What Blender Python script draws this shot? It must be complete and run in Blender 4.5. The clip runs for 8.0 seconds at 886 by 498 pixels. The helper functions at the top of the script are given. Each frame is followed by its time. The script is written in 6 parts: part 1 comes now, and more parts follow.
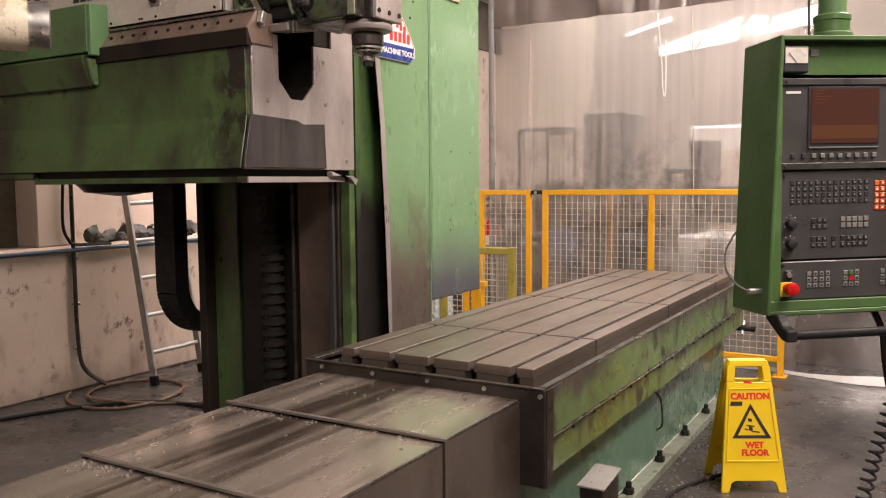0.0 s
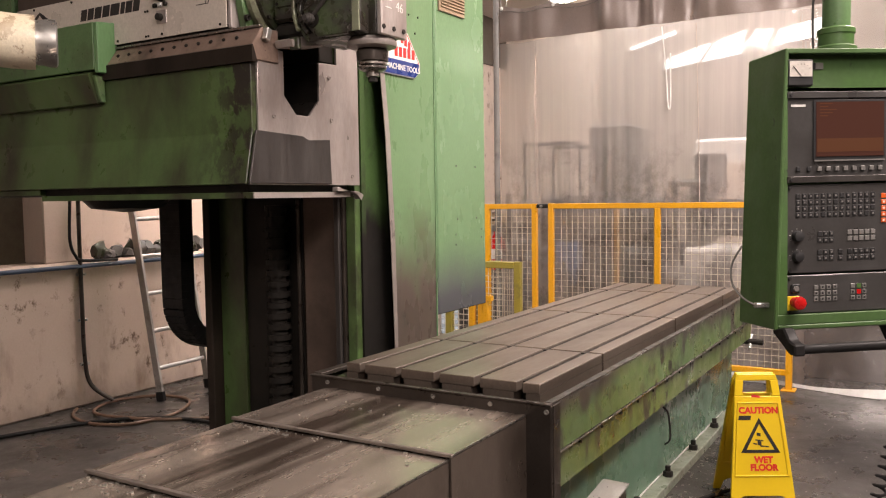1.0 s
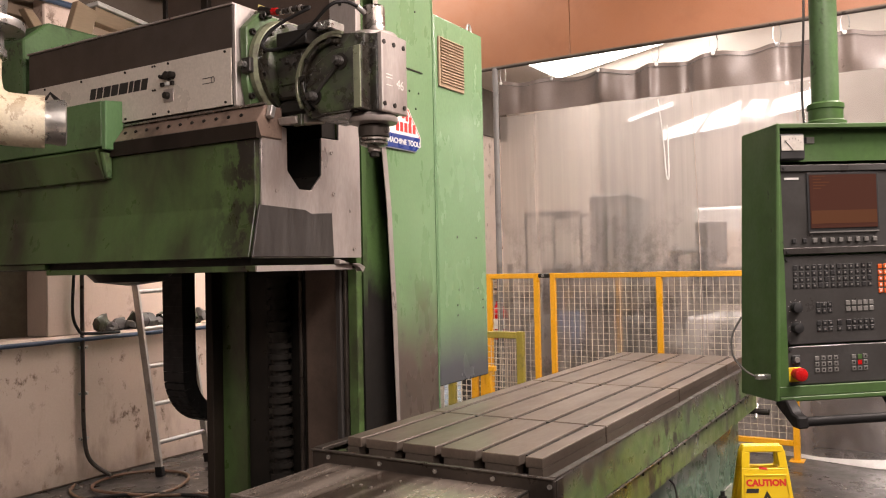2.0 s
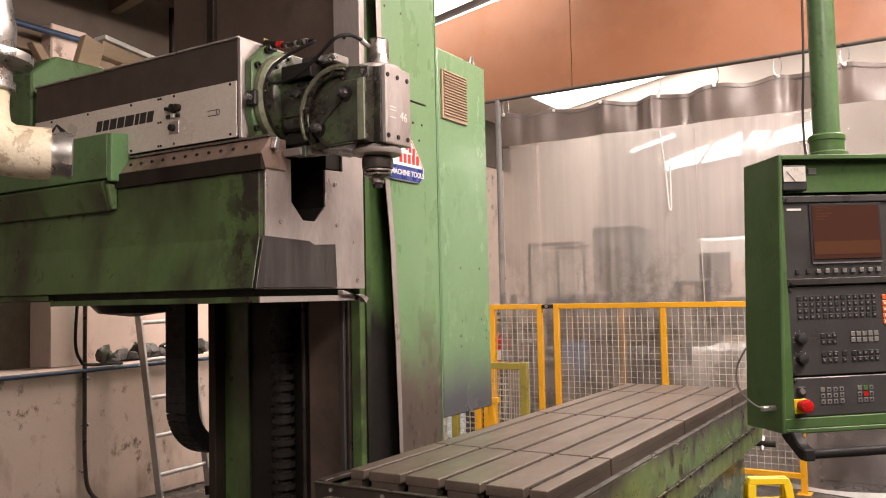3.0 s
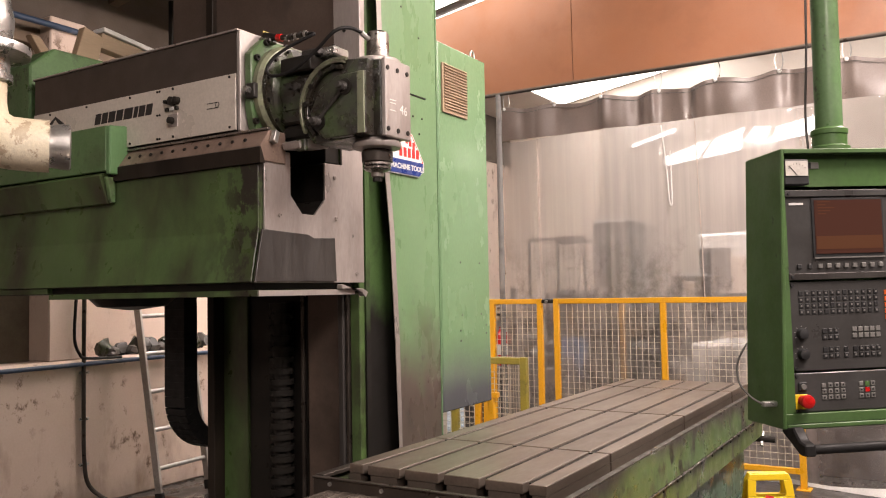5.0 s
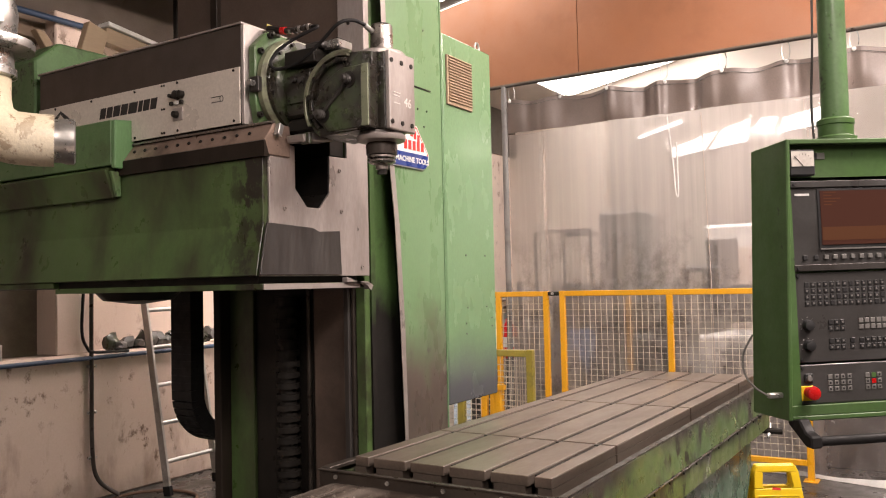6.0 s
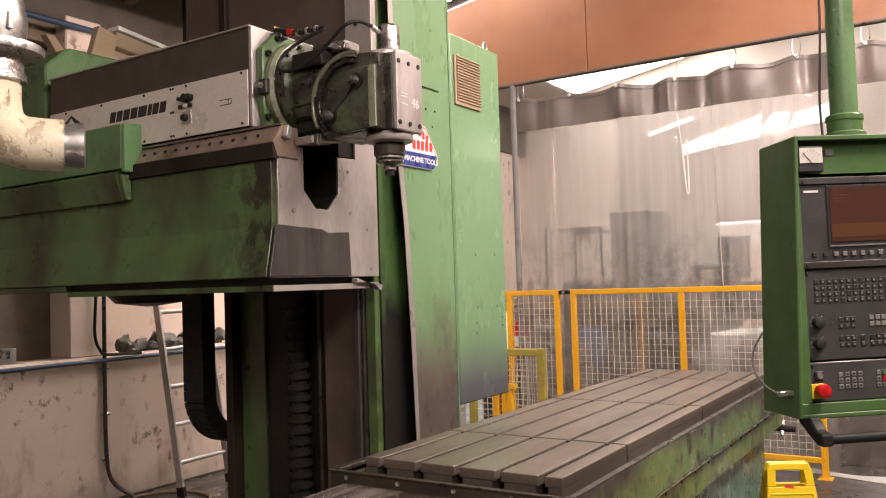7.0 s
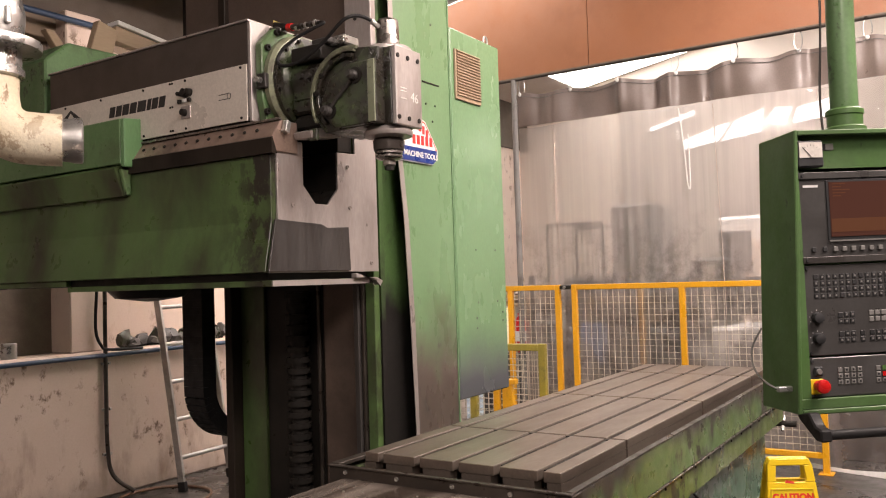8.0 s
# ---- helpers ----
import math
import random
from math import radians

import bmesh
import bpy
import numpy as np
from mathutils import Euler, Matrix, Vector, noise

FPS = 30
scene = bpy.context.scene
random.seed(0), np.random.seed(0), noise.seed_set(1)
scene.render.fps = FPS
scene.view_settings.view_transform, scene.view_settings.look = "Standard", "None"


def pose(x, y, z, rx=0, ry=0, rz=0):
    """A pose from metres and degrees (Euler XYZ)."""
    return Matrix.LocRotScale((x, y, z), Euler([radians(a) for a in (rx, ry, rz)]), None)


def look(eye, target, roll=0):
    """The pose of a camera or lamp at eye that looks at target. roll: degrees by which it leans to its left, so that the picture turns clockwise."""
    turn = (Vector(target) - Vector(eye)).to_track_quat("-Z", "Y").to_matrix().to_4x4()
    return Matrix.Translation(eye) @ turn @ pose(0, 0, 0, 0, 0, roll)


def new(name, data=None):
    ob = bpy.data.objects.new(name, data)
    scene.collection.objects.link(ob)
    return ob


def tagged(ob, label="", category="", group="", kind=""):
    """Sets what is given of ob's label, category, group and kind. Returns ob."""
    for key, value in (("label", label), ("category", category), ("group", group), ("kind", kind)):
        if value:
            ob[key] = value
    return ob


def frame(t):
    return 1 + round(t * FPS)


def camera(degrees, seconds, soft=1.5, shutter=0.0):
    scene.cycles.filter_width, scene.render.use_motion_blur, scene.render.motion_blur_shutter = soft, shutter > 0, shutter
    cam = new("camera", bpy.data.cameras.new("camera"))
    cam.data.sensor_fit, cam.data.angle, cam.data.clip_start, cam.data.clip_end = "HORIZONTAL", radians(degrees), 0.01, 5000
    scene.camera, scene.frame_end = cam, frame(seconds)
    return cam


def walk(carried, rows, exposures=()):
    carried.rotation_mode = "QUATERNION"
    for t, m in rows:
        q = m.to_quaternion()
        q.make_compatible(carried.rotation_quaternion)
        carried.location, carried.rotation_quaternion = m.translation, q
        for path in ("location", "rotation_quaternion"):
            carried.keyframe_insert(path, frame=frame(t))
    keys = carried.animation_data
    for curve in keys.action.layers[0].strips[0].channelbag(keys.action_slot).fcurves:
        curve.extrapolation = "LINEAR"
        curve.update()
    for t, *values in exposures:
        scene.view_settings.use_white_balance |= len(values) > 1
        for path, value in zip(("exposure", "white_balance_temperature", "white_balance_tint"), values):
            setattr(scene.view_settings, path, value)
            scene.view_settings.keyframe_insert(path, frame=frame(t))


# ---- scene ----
cam = camera(56.7, 8.0, soft=1.1)
PATH = [
    (0, (-0.082, 0.056, 1.481), (1.632, 1.074, 1.319), -0.5),
    (0.5, (-0.079, 0.056, 1.482), (1.633, 1.079, 1.328), -0.6),
    (1, (-0.078, 0.054, 1.484), (1.63, 1.086, 1.356), -0.8),
    (1.5, (-0.082, 0.049, 1.49), (1.626, 1.088, 1.435), -1.1),
    (2, (-0.089, 0.037, 1.498), (1.62, 1.075, 1.537), -1.2),
    (3.5, (-0.093, 0.036, 1.499), (1.61, 1.078, 1.616), -1.2),
    (4, (-0.093, 0.04, 1.498), (1.612, 1.079, 1.61), -1.2),
    (4.5, (-0.087, 0.043, 1.497), (1.618, 1.083, 1.604), -1.1),
    (6, (-0.073, 0.038, 1.496), (1.623, 1.095, 1.58), -1.3),
    (6.5, (-0.07, 0.034, 1.498), (1.616, 1.108, 1.58), -1.5),
    (7, (-0.068, 0.027, 1.499), (1.613, 1.108, 1.582), -1.8),
    (7.5, (-0.063, 0.023, 1.5), (1.616, 1.107, 1.578), -1.9),
    (8, (-0.056, 0.021, 1.499), (1.622, 1.107, 1.57), -1.8),
]
walk(cam, [(t, look(eye, target, roll)) for t, eye, target, roll in PATH])
# ---- light ----
world = bpy.data.worlds.new("world")
scene.world = world
world.use_nodes = True
sky = world.node_tree.nodes.new("ShaderNodeTexSky")
sky.sky_type, sky.sun_disc, sky.sun_elevation, sky.sun_rotation = "NISHITA", False, radians(40), radians(60)
world.node_tree.links.new(sky.outputs["Color"], world.node_tree.nodes["Background"].inputs["Color"])
world.node_tree.nodes["Background"].inputs["Strength"].default_value = 0.12


def area_lamp(name, eye, target, sx, sy, watts, colour):
    data = bpy.data.lights.new(name, "AREA")
    data.shape, data.size, data.size_y, data.energy, data.color = "RECTANGLE", sx, sy, watts, colour
    ob = new(name, data)
    ob.matrix_world = look(eye, target)
    return ob


WARM = (1.0, 0.835, 0.765)
# unseen lamps added overhead, placed for the brightness they give
area_lamp("overhead_fill", (2.6, -1.6, 4.35), (3.2, 1.5, 0.8), 3.2, 0.5, 305, WARM)
# lamps added behind the camera for fill and curtain reflections, not known roof openings


def rear_fill(x, y, z, sx, sy, watts, turn=0):
    data = bpy.data.lights.new("rear_fill_lamp", "AREA")
    data.shape, data.size, data.size_y, data.energy, data.color = "RECTANGLE", sx, sy, watts, (1.0, 0.90, 0.82)
    new("rear_fill_lamp", data).matrix_world = pose(x, y, z, -9.6, 0, turn)


rear_fill(-1.15, 4.40, 4.12, 0.10, 0.95, 12, 16)
rear_fill(-3.45, 4.05, 4.18, 0.90, 1.15, 40)
rear_fill(-3.95, 2.92, 4.37, 0.80, 0.80, 28)
rear_fill(-3.95, 2.05, 4.52, 0.95, 0.70, 28)
area_lamp("overhead_fill", (-1.6, -1.6, 4.7), (2.6, 2.8, 1.7), 0.5, 2.4, 175, WARM)
# added out of sight behind the column to brighten the left wall
area_lamp("overhead_fill", (4.9, 4.6, 3.1), (4.1, 5.3, 0.5), 1.2, 0.3, 80, WARM)
area_lamp("overhead_fill", (4.7, 0.2, 4.4), (4.6, 0.6, 0.0), 0.4, 2.4, 150, WARM)
area_lamp("back_hall_light", (8.6, 2.2, 4.6), (8.7, 2.3, 0.0), 2.6, 5.0, 290, (1.0, 0.90, 0.85))
scene.view_settings.exposure = 0.4


# ---- materials ----
def ramp(nt, src, stops):
    node = nt.nodes.new("ShaderNodeValToRGB")
    els = node.color_ramp.elements
    els[0].position, els[0].color = stops[0][0], (*stops[0][1], 1)
    els[1].position, els[1].color = stops[-1][0], (*stops[-1][1], 1)
    for p, c in stops[1:-1]:
        els.new(p).color = (*c, 1)
    nt.links.new(src, node.inputs["Fac"])
    return node.outputs["Color"]


def grey(v):
    return (v, v, v)


def noise_out(nt, scale, detail=6.0, stretch=(1, 1, 1), rough=0.55, shift=(0, 0, 0)):
    tc = nt.nodes.new("ShaderNodeTexCoord")
    mp = nt.nodes.new("ShaderNodeMapping")
    mp.inputs["Scale"].default_value = stretch
    mp.inputs["Location"].default_value = shift
    n = nt.nodes.new("ShaderNodeTexNoise")
    n.inputs["Scale"].default_value, n.inputs["Detail"].default_value, n.inputs["Roughness"].default_value = scale, detail, rough
    nt.links.new(tc.outputs["Object"], mp.inputs["Vector"])
    nt.links.new(mp.outputs["Vector"], n.inputs["Vector"])
    return n.outputs["Fac"]


def mix(nt, fac, a, b, blend="MIX"):
    m = nt.nodes.new("ShaderNodeMix")
    m.data_type, m.blend_type = "RGBA", blend
    for sock, v in ((m.inputs[0], fac), (m.inputs[6], a), (m.inputs[7], b)):
        if isinstance(v, (int, float)):
            sock.default_value = v
        elif isinstance(v, tuple):
            sock.default_value = (*v, 1)
        else:
            nt.links.new(v, sock)
    return m.outputs[2]


def surface(name, base, second=None, stain=None, rough=0.5, metal=0.0, scale=6.0, stain_scale=2.0, stain_at=(0.52, 0.68),
            stretch=(1, 1, 1), stain_stretch=None, bump=0.15, rough_var=0.2, fine=90.0, extra=None, extra_mask=None, coat=0.0, specks=None, speck_scale=14.0, speck_at=(0.58, 0.64), speck_mask=None, grain=0.2):
    """A worn surface: a base with soft mottling, stains at a larger scale, fine grain in colour, gloss and relief."""
    m = bpy.data.materials.new(name)
    m.use_nodes = True
    nt = m.node_tree
    b = nt.nodes["Principled BSDF"]
    second = second or tuple(c * 0.72 for c in base)
    mott = noise_out(nt, scale, 8.0, stretch)
    col = mix(nt, ramp(nt, mott, [(0.3, grey(0)), (0.7, grey(1))]), base, second)
    fine_n = noise_out(nt, fine, 3.0, stretch)
    col = mix(nt, grain, col, ramp(nt, fine_n, [(0.3, grey(0.25)), (0.7, grey(1.0))]), "MULTIPLY")
    mask = None
    if stain:
        mask = ramp(nt, noise_out(nt, stain_scale, 9.0, stain_stretch or stretch, 0.62, (3.1, 1.7, 0.4)), [(stain_at[0], grey(0)), (stain_at[1], grey(1))])
        col = mix(nt, mask, col, stain)
    if extra:
        col = mix(nt, extra_mask(nt), col, extra)
    if specks:
        # chips and splashes, gathered where a broad noise is high
        small = ramp(nt, noise_out(nt, speck_scale, 7.0, (1, 1, 0.7), 0.7, (1.3, 8.2, 2.2)), [(speck_at[0], grey(0)), (speck_at[1], grey(1))])
        broad = speck_mask(nt) if speck_mask else ramp(nt, noise_out(nt, 1.8, 3.0, (1, 1, 1), 0.5, (5.5, 0.3, 9.1)), [(0.42, grey(0)), (0.6, grey(1))])
        col = mix(nt, mix(nt, 1.0, small, broad, "MULTIPLY"), col, specks)
    nt.links.new(col, b.inputs["Base Color"])
    b.inputs["Metallic"].default_value = metal
    r = ramp(nt, noise_out(nt, scale * 2.3, 6.0, stretch, 0.6, (7, 2, 5)),
             [(0.3, grey(max(0.05, rough - rough_var))), (0.7, grey(min(1.0, rough + rough_var)))])
    nt.links.new(r, b.inputs["Roughness"])
    if coat:
        b.inputs["Coat Weight"].default_value = coat
        b.inputs["Coat Roughness"].default_value = 0.2
    if bump:
        bp = nt.nodes.new("ShaderNodeBump")
        bp.inputs["Strength"].default_value, bp.inputs["Distance"].default_value = bump, 0.004
        nt.links.new(mix(nt, 0.2, fine_n, mott), bp.inputs["Height"])
        nt.links.new(bp.outputs["Normal"], b.inputs["Normal"])
    return m


def height_mask(lo, hi, ragged=0.35, scale=5.0, axis="Z"):
    """A ragged blend along one axis: full at lo, none at hi."""
    def build(nt):
        tc = nt.nodes.new("ShaderNodeTexCoord")
        sep = nt.nodes.new("ShaderNodeSeparateXYZ")
        nt.links.new(tc.outputs["Object"], sep.inputs["Vector"])
        n = noise_out(nt, scale, 8.0, (1, 1, 0.45), 0.65)
        wob = nt.nodes.new("ShaderNodeMath")
        wob.operation, wob.inputs[1].default_value, wob.inputs[2].default_value = "MULTIPLY_ADD", ragged * 2, -ragged
        nt.links.new(n, wob.inputs[0])
        add = nt.nodes.new("ShaderNodeMath")
        add.operation = "ADD"
        nt.links.new(sep.outputs[axis], add.inputs[0])
        nt.links.new(wob.outputs[0], add.inputs[1])
        rng = nt.nodes.new("ShaderNodeMapRange")
        rng.inputs["From Min"].default_value, rng.inputs["From Max"].default_value = lo, hi
        rng.inputs["To Min"].default_value, rng.inputs["To Max"].default_value = 1.0, 0.0
        nt.links.new(add.outputs[0], rng.inputs["Value"])
        return rng.outputs["Result"]
    return build


GREEN_COL = surface("column_green_paint", (0.125, 0.25, 0.105), (0.10, 0.21, 0.085), (0.085, 0.13, 0.06), rough=0.33, scale=2.2, stain_scale=1.6,
                    stain_at=(0.56, 0.8), stretch=(1, 1, 0.35), bump=0.03, rough_var=0.08, specks=(0.05, 0.06, 0.035), speck_at=(0.66, 0.7))
GREEN_LOWER = surface("worn_column_paint", (0.15, 0.255, 0.13), (0.125, 0.22, 0.105), (0.085, 0.13, 0.06), rough=0.36, scale=2.5, stain_scale=3.0,
                      stain_at=(0.56, 0.75), stretch=(1, 1, 0.4), bump=0.05, extra=(0.078, 0.061, 0.051), extra_mask=height_mask(0.98, 1.42, 0.34, 5.0),
                      specks=(0.045, 0.04, 0.034), speck_scale=9.0, speck_at=(0.54, 0.66), speck_mask=height_mask(1.20, 1.55, 0.25, 4.0))
GREEN_CAB = surface("cabinet_green_paint", (0.155, 0.265, 0.14), (0.135, 0.24, 0.12), rough=0.26, scale=1.5, stretch=(1, 1, 0.5), bump=0.015, rough_var=0.05,
                    extra=(0.075, 0.078, 0.085), extra_mask=height_mask(0.10, 0.44, 0.13, 2.6))
GREEN_KNEE = surface("oily_green_paint", (0.062, 0.115, 0.034), (0.080, 0.138, 0.044), (0.024, 0.023, 0.011), rough=0.40, scale=3.0, stain_scale=2.4,
                     stain_at=(0.44, 0.66), stain_stretch=(1, 1, 0.45), bump=0.08, specks=(0.016, 0.013, 0.009), speck_scale=10.0, speck_at=(0.48, 0.53), speck_mask=height_mask(-0.70, -0.44, 0.22, 5.0, "Y"))
GREEN_BOX = surface("side_box_green_paint", (0.095, 0.18, 0.07), (0.08, 0.15, 0.058), (0.04, 0.055, 0.022), rough=0.42, stain_scale=3.0, stain_at=(0.52, 0.72),
                    specks=(0.03, 0.03, 0.02))
GREEN_BED = surface("flaking_bed_paint", (0.095, 0.165, 0.075), (0.115, 0.165, 0.05), (0.042, 0.037, 0.032), rough=0.38, scale=4.0, stain_scale=4.2,
                    stain_at=(0.545, 0.62), stain_stretch=(1.2, 1.2, 0.8), bump=0.2, specks=(0.022, 0.019, 0.016), speck_scale=13.0, speck_at=(0.52, 0.56),
                    extra=(0.055, 0.047, 0.043), extra_mask=height_mask(0.325, 0.235, 0.13, 3.2))
GREEN_BED_LOW = surface("flaking_lower_bed_paint", (0.125, 0.165, 0.045), (0.10, 0.155, 0.055), (0.042, 0.037, 0.030), rough=0.38, scale=3.0, stain_scale=4.2,
                        stain_at=(0.56, 0.62), stain_stretch=(2.2, 1.2, 0.5), bump=0.2, specks=(0.022, 0.019, 0.016), speck_scale=13.0, speck_at=(0.52, 0.56),
                        extra=(0.03, 0.026, 0.022), extra_mask=height_mask(0.150, 0.085, 0.09, 7.0))
GREEN_BASE = surface("bed_base_paint", (0.105, 0.19, 0.125), (0.09, 0.165, 0.107), (0.055, 0.085, 0.055), rough=0.28, scale=2.0, stain_scale=3.0, stain_at=(0.55, 0.78),
                     specks=(0.04, 0.045, 0.03))
GREEN_HEAD = surface("greasy_head_paint", (0.06, 0.09, 0.036), (0.034, 0.044, 0.022), (0.018, 0.015, 0.011), rough=0.32, scale=7.0, stain_scale=7.0,
                     stain_at=(0.38, 0.52), bump=0.2, specks=(0.13, 0.17, 0.075), speck_scale=20.0, speck_at=(0.60, 0.64))
GREEN_CON = surface("console_green_paint", (0.066, 0.135, 0.038), (0.052, 0.11, 0.031), (0.035, 0.06, 0.02), rough=0.5, scale=3.0, stain_scale=3.0,
                    stain_at=(0.55, 0.8), bump=0.04, specks=(0.02, 0.03, 0.014), speck_at=(0.64, 0.68))
GROUND_STEEL = surface("ground_steel", (0.42, 0.38, 0.36), (0.36, 0.32, 0.30), (0.24, 0.20, 0.18), rough=0.42, metal=0.55, scale=3.0, stain_scale=3.0,
                       stain_at=(0.50, 0.8), stretch=(1, 1, 0.3), bump=0.04)
TABLE_STEEL = surface("table_steel", (0.245, 0.197, 0.162), (0.295, 0.245, 0.205), (0.15, 0.115, 0.092), rough=0.36, metal=0.75, scale=4.0, stain_scale=2.5,
                      stain_at=(0.5, 0.75), stretch=(0.35, 1, 1), bump=0.012, rough_var=0.06)
EDGE_STEEL = surface("bright_edge_steel", (0.30, 0.27, 0.245), rough=0.3, metal=0.85, scale=8.0, bump=0.05)
# darker, rougher steel that keeps the glint of the bevels down
SLOT_EDGE = surface("dull_slot_edge", (0.20, 0.17, 0.148), rough=0.55, metal=0.5, scale=8.0, bump=0.03)
COVER_STEEL = surface("cover_sheet_steel", (0.47, 0.395, 0.33), (0.58, 0.50, 0.43), (0.12, 0.092, 0.074), rough=0.25, metal=0.75, scale=2.0,
                      stain_scale=3.0, stain_at=(0.47, 0.62), stretch=(0.35, 1.4, 1), stain_stretch=(0.14, 2.6, 1), bump=0.015, rough_var=0.1)
COVER_SIDE = surface("brown_cover_side", (0.085, 0.066, 0.053), (0.11, 0.088, 0.072), (0.05, 0.038, 0.03), rough=0.42, metal=0.4, scale=2.5, stain_scale=3.0, stretch=(1, 1, 0.5), bump=0.03,
                     specks=(0.22, 0.20, 0.18), speck_scale=22.0, speck_at=(0.62, 0.68))
RIM_STEEL = surface("dark_rim_steel", (0.045, 0.037, 0.031), (0.07, 0.058, 0.05), (0.034, 0.027, 0.023), rough=0.4, metal=0.6, scale=5.0, stain_scale=4.0)
BROWN_PLATE = surface("brown_way_cover", (0.082, 0.057, 0.045), (0.105, 0.076, 0.060), (0.05, 0.035, 0.028), rough=0.5, metal=0.3, scale=2.0, stain_scale=2.0, bump=0.05)
STRIP_STEEL = surface("oxidised_strip", (0.36, 0.265, 0.215), (0.28, 0.20, 0.16), (0.10, 0.07, 0.055), rough=0.42, metal=0.5, scale=5.0, stain_scale=4.0)
# for black parts, and for fillers that stand for shade in gaps
DARK = surface("black_parts_and_shade", (0.012, 0.011, 0.010), (0.022, 0.019, 0.016), rough=0.45, scale=6.0)
RUBBER = surface("black_rubber", (0.018, 0.017, 0.017), rough=0.55, scale=9.0)
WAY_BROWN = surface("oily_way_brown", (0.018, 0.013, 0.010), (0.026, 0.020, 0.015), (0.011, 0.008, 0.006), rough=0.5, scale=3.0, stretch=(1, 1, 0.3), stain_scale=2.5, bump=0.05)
# recess shade put into the paint: dull green above, black below
RECESS_GREEN = surface("shaded_recess_paint", (0.05, 0.095, 0.03), (0.04, 0.075, 0.025), (0.015, 0.014, 0.01), rough=0.5, scale=3.0, stain_scale=4.0,
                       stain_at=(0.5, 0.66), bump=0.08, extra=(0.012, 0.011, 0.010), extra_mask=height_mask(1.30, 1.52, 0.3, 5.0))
# less sheen, to keep the recesses and black parts dark
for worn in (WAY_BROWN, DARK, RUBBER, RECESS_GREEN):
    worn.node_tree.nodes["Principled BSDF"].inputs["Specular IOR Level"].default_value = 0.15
GUARD_GREY = surface("dark_guard_plate", (0.036, 0.032, 0.030), (0.052, 0.047, 0.043), (0.022, 0.019, 0.016), rough=0.5, metal=0.3, scale=3.0, stretch=(2, 1, 0.4), stain_scale=3.0)
RAM_BROWN = surface("dark_brown_cover", (0.040, 0.028, 0.021), (0.052, 0.037, 0.028), rough=0.5, scale=2.0, bump=0.04)
RAM_CREAM = surface("cream_panel", (0.62, 0.565, 0.50), (0.56, 0.505, 0.445), (0.36, 0.31, 0.26), rough=0.4, metal=0.15, scale=1.5, stain_scale=2.0, stain_at=(0.58, 0.85), bump=0.03)
BLACK_INK = surface("black_lettering", (0.02, 0.018, 0.017), rough=0.5, bump=0.0)
YELLOW_PAINT = surface("fence_yellow_paint", (0.66, 0.32, 0.012), (0.62, 0.31, 0.012), (0.36, 0.19, 0.02), rough=0.4, scale=4.0, stain_scale=6.0, stain_at=(0.62, 0.8), bump=0.05)
OLIVE_PAINT = surface("dirty_yellow_paint", (0.30, 0.24, 0.03), (0.22, 0.19, 0.04), (0.10, 0.085, 0.03), rough=0.5, scale=5.0, stain_scale=6.0)
YELLOW_PLASTIC = surface("sign_yellow_plastic", (0.70, 0.49, 0.010), (0.66, 0.45, 0.010), (0.45, 0.33, 0.03), rough=0.42, scale=3.0, stain_scale=9.0, stain_at=(0.68, 0.82), bump=0.02, grain=0.04, rough_var=0.06)
RED_INK = surface("red_lettering", (0.70, 0.028, 0.018), rough=0.5, bump=0.0)
WHITE_INK = surface("white_paint", (0.75, 0.74, 0.72), rough=0.5, bump=0.0)
BLUE_INK = surface("blue_enamel", (0.02, 0.045, 0.22), rough=0.35, bump=0.0)
ORANGE_KEY = surface("orange_key", (0.65, 0.11, 0.012), rough=0.45, bump=0.0)
PANEL_GREY = surface("panel_grey", (0.040, 0.038, 0.037), (0.049, 0.047, 0.045), (0.026, 0.024, 0.023), rough=0.45, scale=4.0, stain_scale=3.0, stain_at=(0.6, 0.8), bump=0.03)
KEY_BLACK = surface("black_key", (0.016, 0.016, 0.017), rough=0.65, bump=0.0)
KEY_GREY = surface("grey_key", (0.17, 0.165, 0.155), rough=0.65, bump=0.0)
RED_PLASTIC = surface("red_plastic", (0.50, 0.012, 0.012), rough=0.3, bump=0.0)
YELLOW_KEY = surface("yellow_label", (0.80, 0.55, 0.01), rough=0.45, bump=0.0)
ALU = surface("aluminium", (0.46, 0.44, 0.42), (0.38, 0.36, 0.34), (0.22, 0.20, 0.18), rough=0.55, metal=0.5, scale=8.0, stain_scale=8.0, stain_at=(0.52, 0.75))
GALV = surface("galvanised_duct", (0.50, 0.49, 0.47), (0.38, 0.37, 0.35), (0.25, 0.23, 0.20), rough=0.35, metal=0.8, scale=6.0, stain_scale=7.0, stain_at=(0.55, 0.8), bump=0.2)
LAGGING = surface("cream_duct_lagging", (0.62, 0.54, 0.38), (0.70, 0.64, 0.50), (0.22, 0.15, 0.08), rough=0.5, scale=4.0, stain_scale=7.0, stain_at=(0.60, 0.68),
                  stain_stretch=(1, 2.2, 0.8), bump=0.35, specks=(0.20, 0.12, 0.06), speck_scale=12.0, speck_at=(0.54, 0.58))
